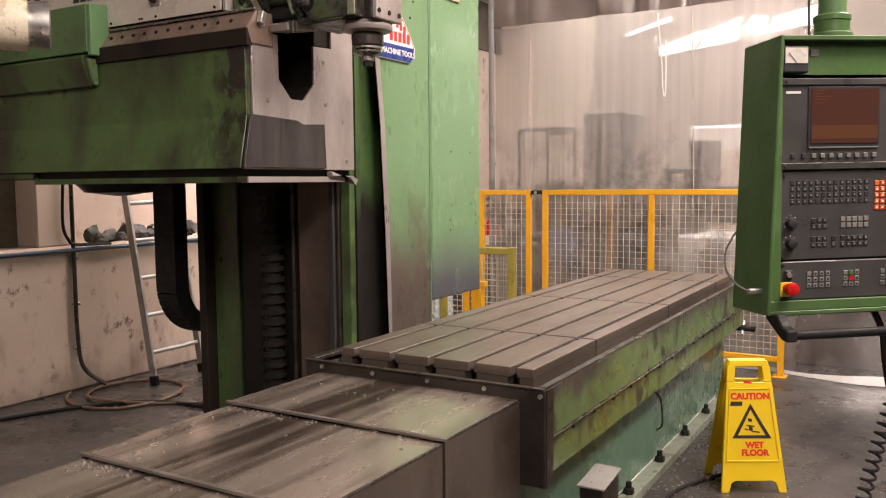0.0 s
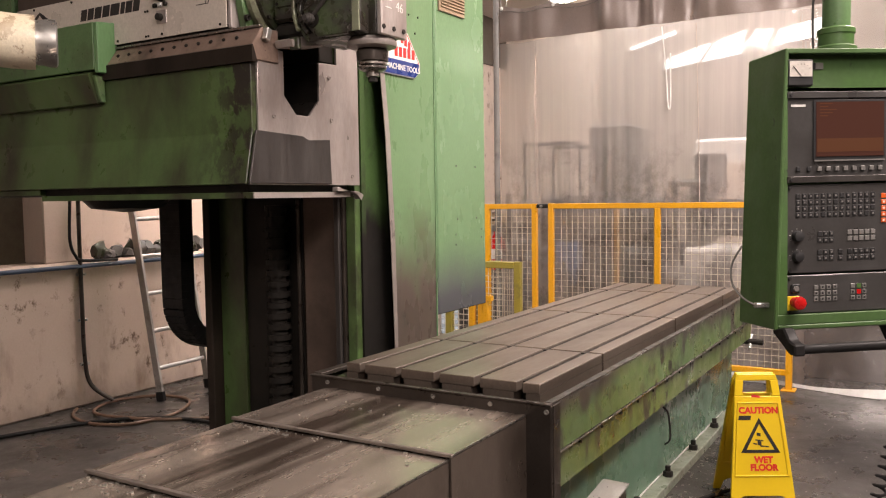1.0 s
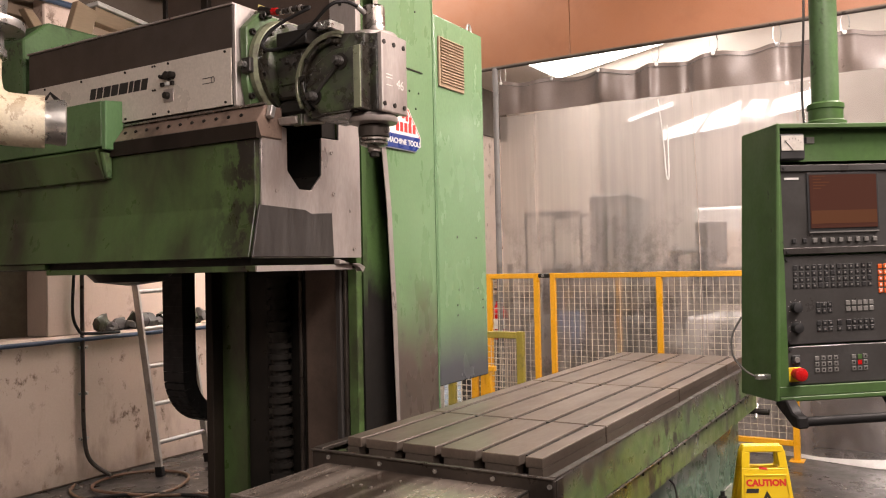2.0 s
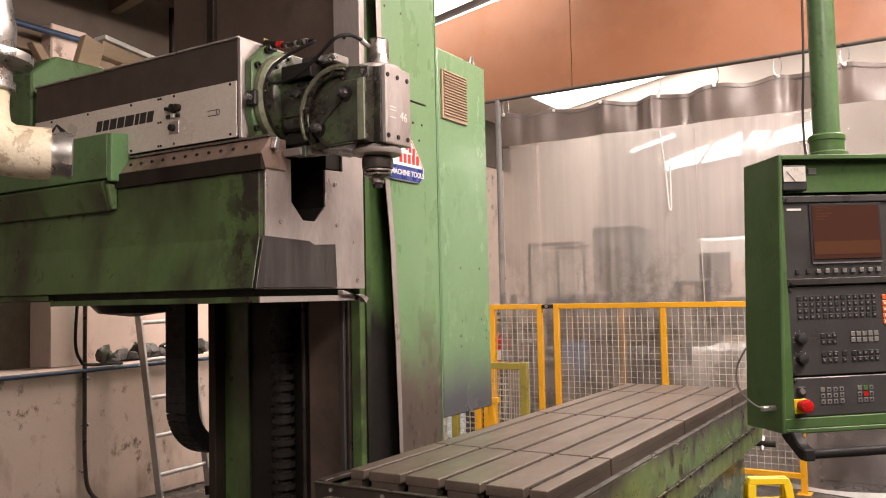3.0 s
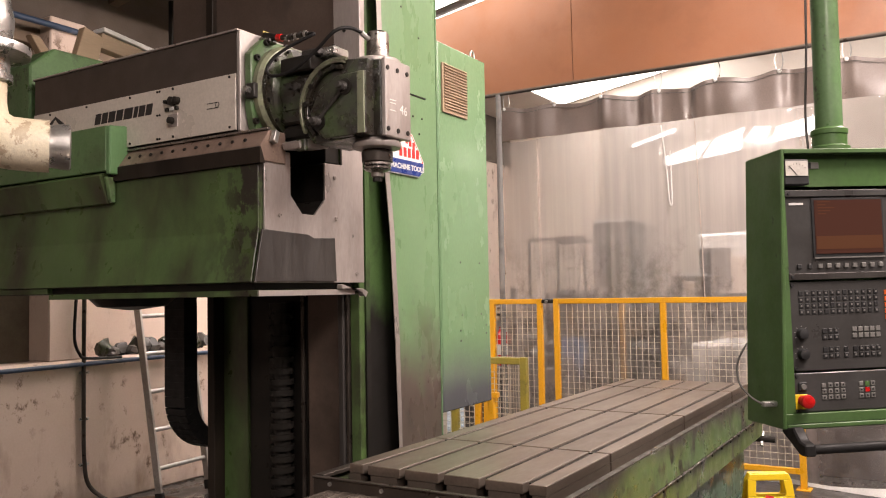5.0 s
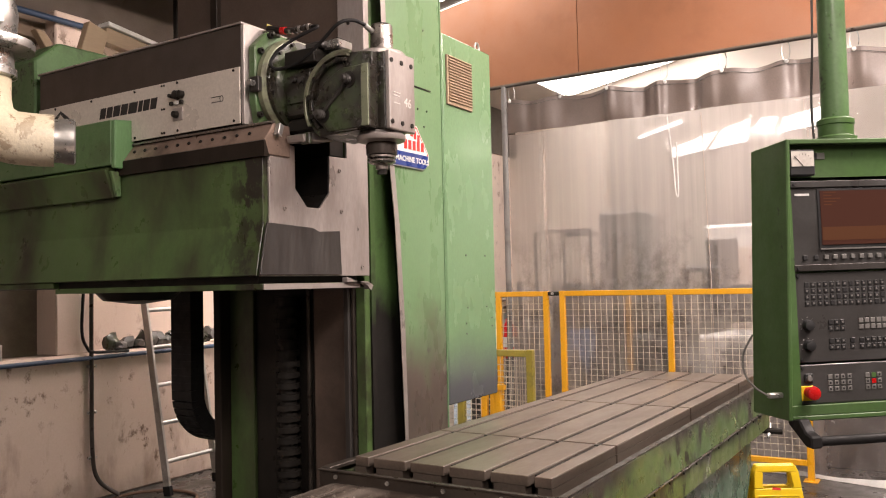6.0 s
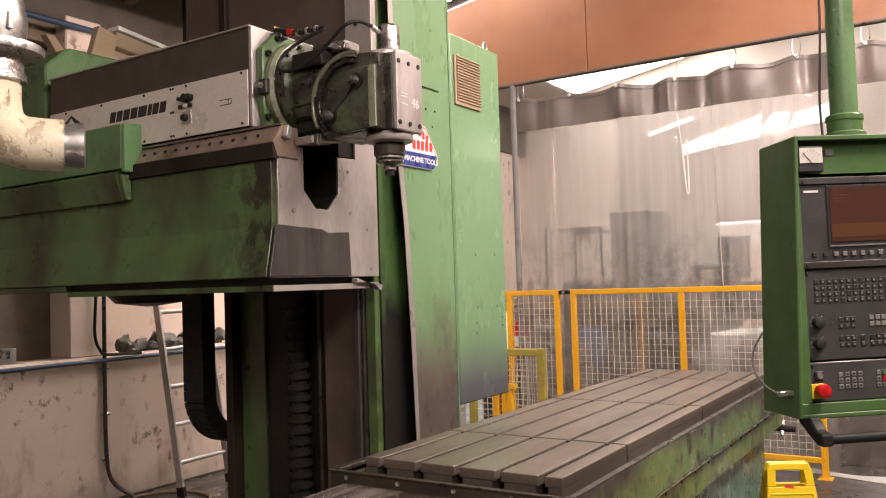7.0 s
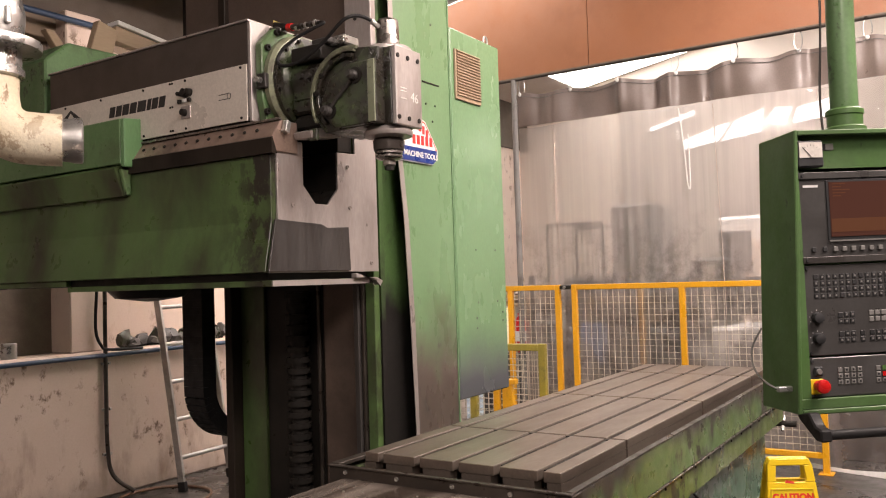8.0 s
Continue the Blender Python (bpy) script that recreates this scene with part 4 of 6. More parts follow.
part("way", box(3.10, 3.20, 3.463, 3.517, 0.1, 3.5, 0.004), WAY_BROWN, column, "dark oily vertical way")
# the darker green stands for the shade that the saddle casts here
part("side_web", box(3.17, 3.20, 3.283, 3.463, 0.1, 2.2, 0.004), GREEN_KNEE, column, "green side web, darker paint for the saddle's shade")
# black sheet standing for the shade between the ways
part("recess", box(3.19, 3.21, 2.81, 3.283, 0.1, 3.4), DARK, column, "black sheet for the recess's shade")
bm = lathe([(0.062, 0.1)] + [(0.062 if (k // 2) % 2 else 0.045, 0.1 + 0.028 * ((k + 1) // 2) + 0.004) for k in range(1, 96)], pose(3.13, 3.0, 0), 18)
part("screw_bellows", bm, DARK, column, "ribbed black screw bellows", True)
part("screw", rod((3.15, 2.868, 0.1), (3.15, 2.868, 2.2), 0.014), RIM_STEEL, column)
part("way_cover", box(3.12, 3.14, 2.602, 2.812, 0.1, 2.2, 0.004), BROWN_PLATE, column, "dark brown way cover plate")
part("way", box(3.095, 3.14, 2.567, 2.599, 0.1, 2.2, 0.004), GUARD_GREY, column, "steel guide rail")
part("way", box(3.11, 3.16, 2.546, 2.564, 0.1, 2.2, 0.003), RIM_STEEL, column, "worn guide rail edge")
part("front_way", box(3.125, 3.2, 2.486, 2.544, 0.1, 2.2, 0.004), GREEN_KNEE, column, "oily green way side")
part("upper_cover", box(3.13, 3.16, 2.625, 3.82, 2.2, 3.55, 0.003), BROWN_PLATE, column, "brown upper way cover")
part("upper_way", box(3.115, 3.155, 2.455, 2.62, 2.2, 3.5, 0.003), GROUND_STEEL, column, "ground steel vertical way")
for z in (2.45, 2.62, 2.80, 3.0):
    part("screw", bolt((3.115, 2.55, z), (-1, 0, 0), 0.009, 0.006), DARK, column)
part("front_recess", box(3.2, 3.56, 2.56, 2.60, 0.1, 3.5), RECESS_GREEN, column, "green front recess, its shade in the paint")
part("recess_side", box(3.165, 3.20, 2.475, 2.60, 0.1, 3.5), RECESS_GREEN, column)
# front guard: a sheet whose free edge leans
EDGE = [(3.285, 3.5), (3.312, 2.6), (3.353, 2.127), (3.392, 1.805), (3.424, 1.275), (3.447, 0.717), (3.465, 0.10)]
part("front_guard", prism([(3.872, 0.10), (3.872, 3.5)] + [(x + 0.030, z) for x, z in EDGE], "y", 2.490, 2.498, 0.001), GREEN_LOWER, column, "light green guard sheet worn bare below")
part("guard_edge", prism(EDGE + [(x + 0.040 - 0.012 * (z < 1.0), z) for x, z in reversed(EDGE)], "y", 2.484, 2.4895, 0.001),
     GROUND_STEEL, column, "bare bent edge of the guard")
part("guard_joint", box(3.874, 3.882, 2.486, 2.492, 0.1, 3.5), GREEN_CAB, column)
part("panel_slot", box(3.60, 3.76, 2.484, 2.489, 2.565, 2.572), DARK, column, "dark slot in the guard")
for x, z in ((3.38, 3.03), (3.53, 3.03), (3.70, 2.9), (3.63, 2.45), (3.72, 2.45), (3.69, 2.36)):
    part("hole", rod((x, 2.489, z), (x, 2.486, z), 0.006, 8), DARK, column)

badge = thing("maker_badge", "white enamel badge with red and blue shapes on the column", "badge", (3.55, 2.48, 2.2))
OUT = [(3.34, 2.115), (3.66, 2.115), (3.71, 2.15), (3.715, 2.20), (3.60, 2.345), (3.45, 2.39), (3.34, 2.30)]
part("plate", prism(OUT, "y", 2.476, 2.482, 0.001), WHITE_INK, badge)
part("red_outline", prism([(x * 0.93 + 0.07 * 3.53, z * 0.93 + 0.07 * 2.24) for x, z in OUT], "y", 2.4745, 2.4765), RED_INK, badge, "red outline")
part("white_field", prism([(x * 0.86 + 0.14 * 3.53, z * 0.84 + 0.16 * 2.25) for x, z in OUT], "y", 2.473, 2.475), WHITE_INK, badge)
part("blue_band", prism([(3.35, 2.12), (3.66, 2.12), (3.70, 2.15), (3.70, 2.195), (3.35, 2.195)], "y", 2.4715, 2.4735), BLUE_INK, badge, "blue band")
lettering("white_words", "MACHINE TOOLS", 0.040, Matrix.Translation((0, 2.4708, 2.157)) @ Matrix.Translation((3.548, 0, 0)) @ Matrix.Rotation(math.pi / 2, 4, "X"), WHITE_INK, badge, 0.0006, bold=0.001)
for k in range(3):
    part("red_bar", box(3.53 - 0.0 + 0.033 * k, 3.552 + 0.033 * k, 2.4712, 2.4728, 2.285 - 0.012 * k, 2.335 - 0.018 * k), RED_INK, badge)
for k in range(5):
    part("red_bar", box(3.47 + 0.04 * k, 3.497 + 0.04 * k, 2.4712, 2.4728, 2.212, 2.262), RED_INK, badge)

cab = thing("electrical_cabinet", "tall green sheet-metal electrical cabinet with louvres", "cabinet", (4.17, 2.8, 0.8))
part("body", box(3.886, 4.455, 2.481, 3.30, 0.81, 2.935, 0.006), GREEN_CAB, cab)
vent = part("vent", box(3.915, 4.20, 2.468, 2.480, 2.525, 2.815, 0.002), PALE_WOOD, cab, "beige louvred vent")
for k in range(16):
    z = 2.545 + 0.017 * k
    part("slat", prism([(2.466, z), (2.458, z + 0.003), (2.464, z + 0.011), (2.468, z + 0.011)], "x", 3.93, 4.19), PALE_WOOD, vent)
part("lifting_eye", sweep([(4.38 + 0.024 * math.cos(a), 2.53, 2.968 + 0.03 * math.sin(a)) for a in [2 * math.pi * i / 12 for i in range(12)]], 0.007, 8, closed=True, steps=2), GALV, cab, "small lifting eye")
for x, z in ((4.10, 1.66), (4.33, 1.66), (4.11, 1.35), (4.34, 1.35), (4.09, 1.26), (4.40, 1.28), (4.40, 1.23), (4.09, 1.2)):
    part("hole", rod((x, 2.482, z), (x, 2.4785, z), 0.006, 8), DARK, cab)
part("leg", box(4.0, 4.1, 3.1, 3.2, 0.0, 0.81), DARK, cab)
part("leg", box(3.89, 3.95, 2.75, 2.85, 0.0, 0.81), DARK, cab)

# ---- machine: saddle, ram and head ----
saddle = thing("ram_saddle", "oily green cast saddle carrying the ram", "machine saddle", (2.75, 3.2, 1.5))
OUTLINE = [(2.44, 2.04), (2.44, 1.765), (2.385, 1.542), (3.12, 1.542), (3.12, 2.185), (2.958, 2.19), (2.958, 2.095), (2.83, 2.09), (2.83, 1.921), (2.757, 1.845),
           (2.675, 1.845), (2.60, 1.921), (2.60, 2.106), (2.485, 2.115)]
BODY = [(2.415, 2.04), (2.415, 1.76), (2.37, 1.545), (3.11, 1.545), (3.11, 2.18), (2.96, 2.18), (2.96, 2.10), (2.84, 2.085), (2.84, 1.915), (2.76, 1.835),
        (2.67, 1.835), (2.59, 1.915), (2.59, 2.10), (2.47, 2.11)]
part("body", prism(BODY, "y", 2.463, 5.0, 0.003), GREEN_KNEE, saddle, "green cast body with dark oil stains")
part("front_face", prism(OUTLINE, "y", 2.45, 2.4625, 0.002), GROUND_STEEL, saddle, "bare ground steel front face")
part("front_guard", prism([(2.3685, 1.548), (2.414, 1.765), (2.70, 1.755), (2.74, 1.74), (2.885, 1.748), (2.895, 1.548)], "y", 2.438, 2.4495, 0.002), GUARD_GREY, saddle, "dark grey guard plate")
# black sheets along the slot's walls and back stand for its shade
part("slot_wall_shade", prism([(2.591, 2.10), (2.591, 1.916), (2.670, 1.836), (2.759, 1.836), (2.839, 1.916), (2.839, 2.086), (2.834, 2.086), (2.834, 1.918), (2.757, 1.841), (2.672, 1.841), (2.596, 1.918), (2.596, 2.10)], "y", 2.464, 3.2), DARK, saddle, "black sheet for the slot's inner shade")
part("slot_back", box(2.59, 2.845, 3.2, 3.22, 1.835, 2.18), DARK, saddle)
for x, z in ((2.53, 1.83), (2.53, 2.07), (2.90, 2.03), (2.91, 1.84), (3.06, 1.585)):
    part("screw", bolt((x, 2.45, z), (0, -1, 0), 0.010, 0.006), GROUND_STEEL, saddle)
part("underplate", box(2.385, 3.09, 2.44, 3.86, 1.486, 1.512, 0.003), GREEN_KNEE, saddle, "projecting base plate")
# pale steel strip put on for the light along this edge
part("underplate_edge", box(2.384, 3.02, 2.432, 2.4395, 1.487, 1.511), GROUND_STEEL, saddle, "pale strip for the plate's lit front edge")
# black filler for the shade between plate and body
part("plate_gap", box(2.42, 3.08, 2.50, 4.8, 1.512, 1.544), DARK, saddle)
part("corner_lug", prism([(2.90, 1.512), (3.05, 1.512), (3.09, 1.495), (3.075, 1.475), (3.05, 1.50), (2.90, 1.535)], "y", 2.41, 2.445, 0.003), GROUND_STEEL, saddle, "bent steel lug")
part("way_strip", prism([(2.405, 2.05), (2.405, 2.11), (2.46, 2.185), (2.56, 2.185), (2.56, 2.05)], "y", 2.44, 4.95, 0.003), STRIP_STEEL, saddle, "oxidised steel way strip")
part("strip_underside", prism([(2.398, 2.04), (2.398, 2.105), (2.4045, 2.109), (2.43, 2.04)], "y", 2.436, 4.9), WAY_BROWN, saddle, "dark lower strip")
part("far_way_strip", prism([(2.86, 2.10), (2.86, 2.185), (2.96, 2.185), (2.96, 2.10)], "y", 2.47, 4.95, 0.003), DARK, saddle)
for k in range(13):
    y = 2.55 + 0.075 * k
    part("screw", bolt((2.432, y, 2.147), (-0.8, 0, 0.6), 0.008, 0.006), DARK, saddle)
part("strip_edge", box(2.45, 2.47, 2.44, 3.42, 2.186, 2.196, 0.001), EDGE_STEEL, saddle)
part("end_clip", prism([(2.455, 2.135), (2.47, 2.185), (2.495, 2.175), (2.48, 2.125)], "y", 2.41, 2.439, 0.003), GALV, saddle, "bright end clip")
part("sump", lathe([(0.02, -0.06), (0.17, -0.04), (0.21, 0.0)], pose(2.68, 3.60, 1.486), 24), DARK, saddle, "black round sump", True)
part("tail_plate", box(2.39, 3.1, 3.88, 5.0, 1.515, 1.543, 0.003), GREEN_KNEE, saddle)

sidebox = thing("drive_box", "green sheet-metal drive box on the saddle side", "box", (2.4, 3.8, 2.05))
part("cover", prism([(2.355, 2.085), (2.355, 2.30), (2.50, 2.315), (2.50, 2.085)], "y", 3.375, 4.95, 0.004), GREEN_BOX, sidebox)
# the lighter green puts the light on this end into the paint
part("end_cap", prism([(2.357, 2.07), (2.357, 2.298), (2.50, 2.312), (2.50, 2.18), (2.42, 2.07)], "y", 3.345, 3.3745, 0.004), GREEN_COL, sidebox, "end cap in lighter green for its lit face")
part("skirt", prism([(2.365, 2.08), (2.34, 2.065), (2.385, 1.935), (2.414, 1.935), (2.414, 2.08)], "y", 3.40, 4.95, 0.003), GREEN_KNEE, sidebox, "sloping oily skirt")
part("skirt_end", prism([(2.36, 2.06), (2.39, 1.94), (2.412, 1.94), (2.412, 2.06)], "y", 3.375, 3.399, 0.003), GREEN_BED, sidebox)

ram = thing("ram", "ram with dark brown cover and cream side panel", "machine ram", (2.7, 3.3, 2.2))
part("housing", box(2.456, 2.95, 2.62, 4.10, 2.215, 2.638, 0.004), RAM_BROWN, ram, "dark brown ram cover")
part("top_edge", box(2.449, 2.958, 2.612, 4.106, 2.6385, 2.648, 0.002), GROUND_STEEL, ram, "bright steel top edge")
part("front_plate", box(2.453, 2.955, 2.600, 2.6195, 2.20, 2.638, 0.003), GROUND_STEEL, ram, "bare steel front plate")
panel = part("side_panel", box(2.449, 2.4555, 2.625, 4.095, 2.206, 2.452, 0.001), RAM_CREAM, ram, "cream painted side panel")
# black strip drawn in for the shade under the side panel
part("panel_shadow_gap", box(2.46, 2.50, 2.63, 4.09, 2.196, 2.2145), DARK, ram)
for y in (2.66, 3.02, 3.32, 3.65, 3.95):
    for z in (2.44, 2.22):
        part("screw", bolt((2.449, y, z), (-1, 0, 0), 0.006, 0.004), DARK, panel)
for z in (2.44, 2.33, 2.22):
    for d in (0.0, 0.016):
        part("screw", bolt((2.449, 3.11 + d, z), (-1, 0, 0), 0.005, 0.004), DARK, panel)
# maker's name as plain slanted black blocks
widths = (0.046, 0.046, 0.052, 0.052, 0.066, 0.030, 0.046, 0.046)
y = 3.588
for w in widths:
    part("black_block", prism([(y, 2.341), (y - w * 0.93, 2.341), (y - w * 0.93 - 0.012, 2.393), (y - 0.012, 2.393)], "x", 2.4475, 2.449), BLACK_INK, panel, "plain black block")
    y -= w + 0.0055
part("black_emblem", prism([(3.99, 2.345), (3.82, 2.345), (3.80, 2.36), (3.905, 2.425), (4.01, 2.36)], "x", 2.4475, 2.449), BLACK_INK, panel, "plain black emblem")
part("emblem_field", prism([(3.965, 2.352), (3.845, 2.352), (3.905, 2.408)], "x", 2.4465, 2.448), RAM_CREAM, panel)
part("emblem_bar", box(2.4455, 2.447, 3.86, 3.95, 2.365, 2.378), BLACK_INK, panel)
sw = part("switch_plate", box(2.444, 2.449, 2.985, 3.05, 2.265, 2.325, 0.002), GROUND_STEEL, panel, "small switch plate")
part("knob", lathe([(0.017, 0), (0.015, 0.02), (0.008, 0.024)], Matrix.Translation((2.444, 3.022, 2.293)) @ pose(0, 0, 0, 0, -90, 0), 16), DARK, sw, "black knob", True)
for k, yy in enumerate((3.055, 3.022, 2.989)):
    part("push_button", box(2.436, 2.449, yy - 0.011, yy + 0.011, 2.338, 2.356, 0.003), (DARK, WHITE_INK, DARK)[k], panel, "small push button")
for yy, r in ((3.055, 0.010), (3.018, 0.022), (2.99, 0.018)):
    part("rotary_switch", lathe([(r, 0), (r * 0.9, 0.022), (r * 0.5, 0.026)], Matrix.Translation((2.449, yy, 2.382)) @ pose(0, 0, 0, 0, -90, 0), 16), DARK, panel, "", True)
part("scratched_mark", box(2.4475, 2.449, 2.74, 2.80, 2.315, 2.318), BLACK_INK, panel)
part("scratched_mark", box(2.4475, 2.449, 2.74, 2.80, 2.338, 2.341), BLACK_INK, panel)
part("scratched_mark", sweep([(2.448, 2.735 + 0.010 * math.cos(a), 2.328 + 0.013 * math.sin(a)) for a in [2 * math.pi * i / 10 for i in range(10)]], 0.0015, 5, closed=True, steps=2), BLACK_INK, panel)
part("oil_nipple", rod((2.6, 3.35, 2.648), (2.6, 3.35, 2.672), 0.012), BRASS, ram)
part("yellow_tab", box(2.60, 2.68, 2.605, 2.608, 2.648, 2.675), OLIVE_PAINT, ram, "yellow label tab")

head = thing("milling_head", "greasy dark green universal milling head with spindle", "milling head", (2.68, 2.1, 2.1))
# flange on the ram end
part("flange", prism([(2.475, 2.30), (2.475, 2.54), (2.56, 2.62), (2.84, 2.62), (2.93, 2.54), (2.93, 2.26), (2.86, 2.19), (2.50, 2.19)], "y", 2.555, 2.599, 0.006), GREEN_BOX, head, "light green flange")
for x, z in ((2.50, 2.52), (2.56, 2.60), (2.49, 2.37), (2.49, 2.24), (2.68, 2.605)):
    part("flange_bolt", bolt((x, 2.553, z), (0, -1, 0), 0.014, 0.016), DARK, head)
part("clamp_block", box(2.455, 2.48, 2.52, 2.575, 2.335, 2.40, 0.004), GUARD_GREY, head)
part("clamp_bolt", rod((2.455, 2.548, 2.368), (2.425, 2.548, 2.368), 0.014, 6), GALV, head)
AY = Matrix.Translation((2.70, 2.555, 2.38)) @ pose(0, 0, 0, 90, 0, 0)
part("swivel_body", lathe([(0.215, 0), (0.215, 0.02), (0.20, 0.05), (0.16, 0.07), (0.135, 0.08), (0.13, 0.20), (0.11, 0.27)], AY, 40), GREEN_HEAD, head, "greasy swivel body", True)
part("swivel_ring", lathe([(0.216, 0.004), (0.226, 0.006), (0.226, 0.030), (0.214, 0.044), (0.205, 0.046)], AY, 48), RING_PALE, head, "worn pale green swivel ring", True)
part("graduated_ring", lathe([(0.205, 0.0465), (0.209, 0.048), (0.207, 0.064), (0.195, 0.066)], AY, 48), GREEN_HEAD, head, "greasy graduated ring", True)
for k in range(6):
    a = radians(110 + 28 * k)
    part("ring_bolt", rod((2.70 + 0.196 * math.cos(a), 2.492, 2.38 + 0.196 * math.sin(a)), (2.70 + 0.196 * math.cos(a), 2.478, 2.38 + 0.196 * math.sin(a)), 0.008, 8), DARK, head)
part("side_housing", box(2.580, 2.68, 2.30, 2.485, 2.225, 2.44, 0.012), GREEN_HEAD, head, "greasy side housing")
plate = part("access_plate", box(2.571, 2.5795, 2.335, 2.465, 2.285, 2.412, 0.002), GREEN_HEAD, head, "small green access plate")
for y, z in ((2.452, 2.398), (2.348, 2.398), (2.452, 2.30), (2.348, 2.30)):
    part("screw", bolt((2.571, y, z), (-1, 0, 0), 0.006, 0.005), DARK, plate)
for y, z in ((2.415, 2.385), (2.370, 2.378)):
    part("plug", rod((2.572, y, z), (2.548, y, z), 0.015, 8), GUARD_GREY, plate, "dark hexagon plug")
# black block added for the shade beneath the side housing
part("lower_shadow_block", box(2.585, 2.78, 2.30, 2.49, 2.15, 2.226, 0.02), DARK, head, "black block for the shade under the head")
# second joint: a round body beside the spindle block
def arc(r, a0, a1, n=22):
    return [(2.155 + r * math.cos(radians(a0 + (a1 - a0) * k / n)), 2.268 + r * math.sin(radians(a0 + (a1 - a0) * k / n))) for k in range(n + 1)]


part("joint_body", prism(arc(0.196, 108, -48) + [(2.0, 2.132), (2.0, 2.443)], "x", 2.566, 2.80, 0.004), GREEN_HEAD, head, "round greasy joint body")
part("joint_ring", prism(arc(0.201, 106, -30) + arc(0.186, -30, 106), "x", 2.548, 2.567, 0.003), RING_PALE, head, "worn pale ring")
part("graduated_ring", prism(arc(0.1855, 104, 10) + arc(0.174, 10, 104), "x", 2.543, 2.567, 0.002), RING_PALE, head, "pale graduated ring")
part("joint_rim", prism(arc(0.168, 102, -44) + arc(0.150, -44, 102), "x", 2.546, 2.567, 0.003), GREEN_HEAD, head)
for a in (88, 62, 36, 8, -22):
    part("ring_bolt", rod((2.55, 2.155 + 0.159 * math.cos(radians(a)), 2.268 + 0.159 * math.sin(radians(a))), (2.538, 2.155 + 0.159 * math.cos(radians(a)), 2.268 + 0.159 * math.sin(radians(a))), 0.011, 8), DARK, head)
part("neck", lathe([(0.16, 0.0), (0.15, 0.16)], Matrix.Translation((2.72, 2.36, 2.34)) @ pose(0, 0, 0, 90, 0, 0), 32), GREEN_HEAD, head, "", True)
# spindle block
part("spindle_block", prism([(1.962, 2.128), (2.26, 2.128), (2.29, 2.17), (2.25, 2.33), (2.18, 2.415), (2.10, 2.445), (1.962, 2.445)], "x", 2.600, 2.772, 0.006), GREEN_HEAD, head, "dark green spindle block")
part("block_shoulder", prism([(1.996, 2.132), (2.215, 2.132), (2.275, 2.19), (2.285, 2.25), (2.235, 2.34), (2.14, 2.388), (1.996, 2.388)], "x", 2.538, 2.591, 0.004), GREEN_HEAD, head)
part("edge_bar", box(2.530, 2.5375, 1.997, 2.032, 2.134, 2.386, 0.002), RING_PALE, head, "light green raised bar")
part("face_plate", box(2.600, 2.780, 1.938, 1.9615, 2.125, 2.447, 0.004), GROUND_STEEL, head, "bare ground steel front plate")
for x in (2.612, 2.682, 2.752):
    for z in (2.405, 2.155):
        part("plate_hole", rod((x, 1.9385, z), (x, 1.934, z), 0.010, 12), DARK, head, "counterbored screw")
lettering("chalk_writing", "46", 0.055, Matrix.Translation((2.725, 1.9375, 2.245)) @ pose(0, 0, 0, 90, 4, 0), CHALK, head, 0.0004)
for z in (2.232, 2.262, 2.275):
    part("chalk_mark", box(2.625, 2.668, 1.936, 1.938, z, z + 0.0035), CHALK, head)
for y, z in ((2.098, 2.333), (2.236, 2.205)):
    part("clamp_pocket", rod((2.60, y, z), (2.532, y, z), 0.034, 16), DARK, head)
    part("clamp_nut", lathe([(0.021, 0.0)] + [(0.021 if k % 2 else 0.0175, 0.006 * k) for k in range(1, 8)] + [(0.014, 0.046), (0.012, 0.058)], Matrix.Translation((2.545, y, z)) @ pose(0, 0, 0, 0, -90, 0), 14), GUARD_GREY, head, "ribbed clamp nut")
part("tie_bar", rod((2.530, 2.115, 2.315), (2.530, 2.222, 2.222), 0.008), GUARD_GREY, head)
SP = pose(2.682, 2.045, 0)
part("spindle_flange", lathe([(0.060, 2.085), (0.098, 2.092), (0.102, 2.098), (0.102, 2.112), (0.096, 2.116), (0.09, 2.128)], SP, 36), GROUND_STEEL, head, "bright spindle flange", True)
part("spindle_nose", lathe([(0.050, 2.030), (0.064, 2.036), (0.066, 2.075), (0.058, 2.086)], SP, 32), RIM_STEEL, head, "dark spindle nose", True)
part("tool_holder", lathe([(0.018, 1.972), (0.026, 1.976), (0.026, 1.994), (0.045, 1.998), (0.058, 2.006), (0.058, 2.014), (0.044, 2.018), (0.058, 2.022), (0.058, 2.031)], SP, 32), EDGE_STEEL, head, "ringed steel tool holder", True)
part("tool_bolt", lathe([(0.020, 1.955), (0.020, 1.973)], SP, 6), DARK, head)
part("drawbar_cap", lathe([(0.075, 2.432), (0.075, 2.452), (0.052, 2.456), (0.048, 2.466), (0.046, 2.565), (0.040, 2.573)], pose(2.690, 2.040, 0.012), 28), EDGE_STEEL, head, "bright steel drawbar cap", True)
part("cap_flange", lathe([(0.105, 2.419), (0.105, 2.432), (0.098, 2.438), (0.08, 2.440)], pose(2.690, 2.050, 0.026), 28), GROUND_STEEL, head, "", True)
part("support_bracket", prism([(2.52, 2.135), (2.66, 2.175), (2.72, 2.175), (2.72, 2.13), (2.53, 2.105)], "y", 2.33, 2.43, 0.004), GROUND_STEEL, head, "steel support bracket")
part("bracket_end", box(2.535, 2.555, 2.31, 2.36, 2.095, 2.145, 0.004), GREEN_HEAD, head)
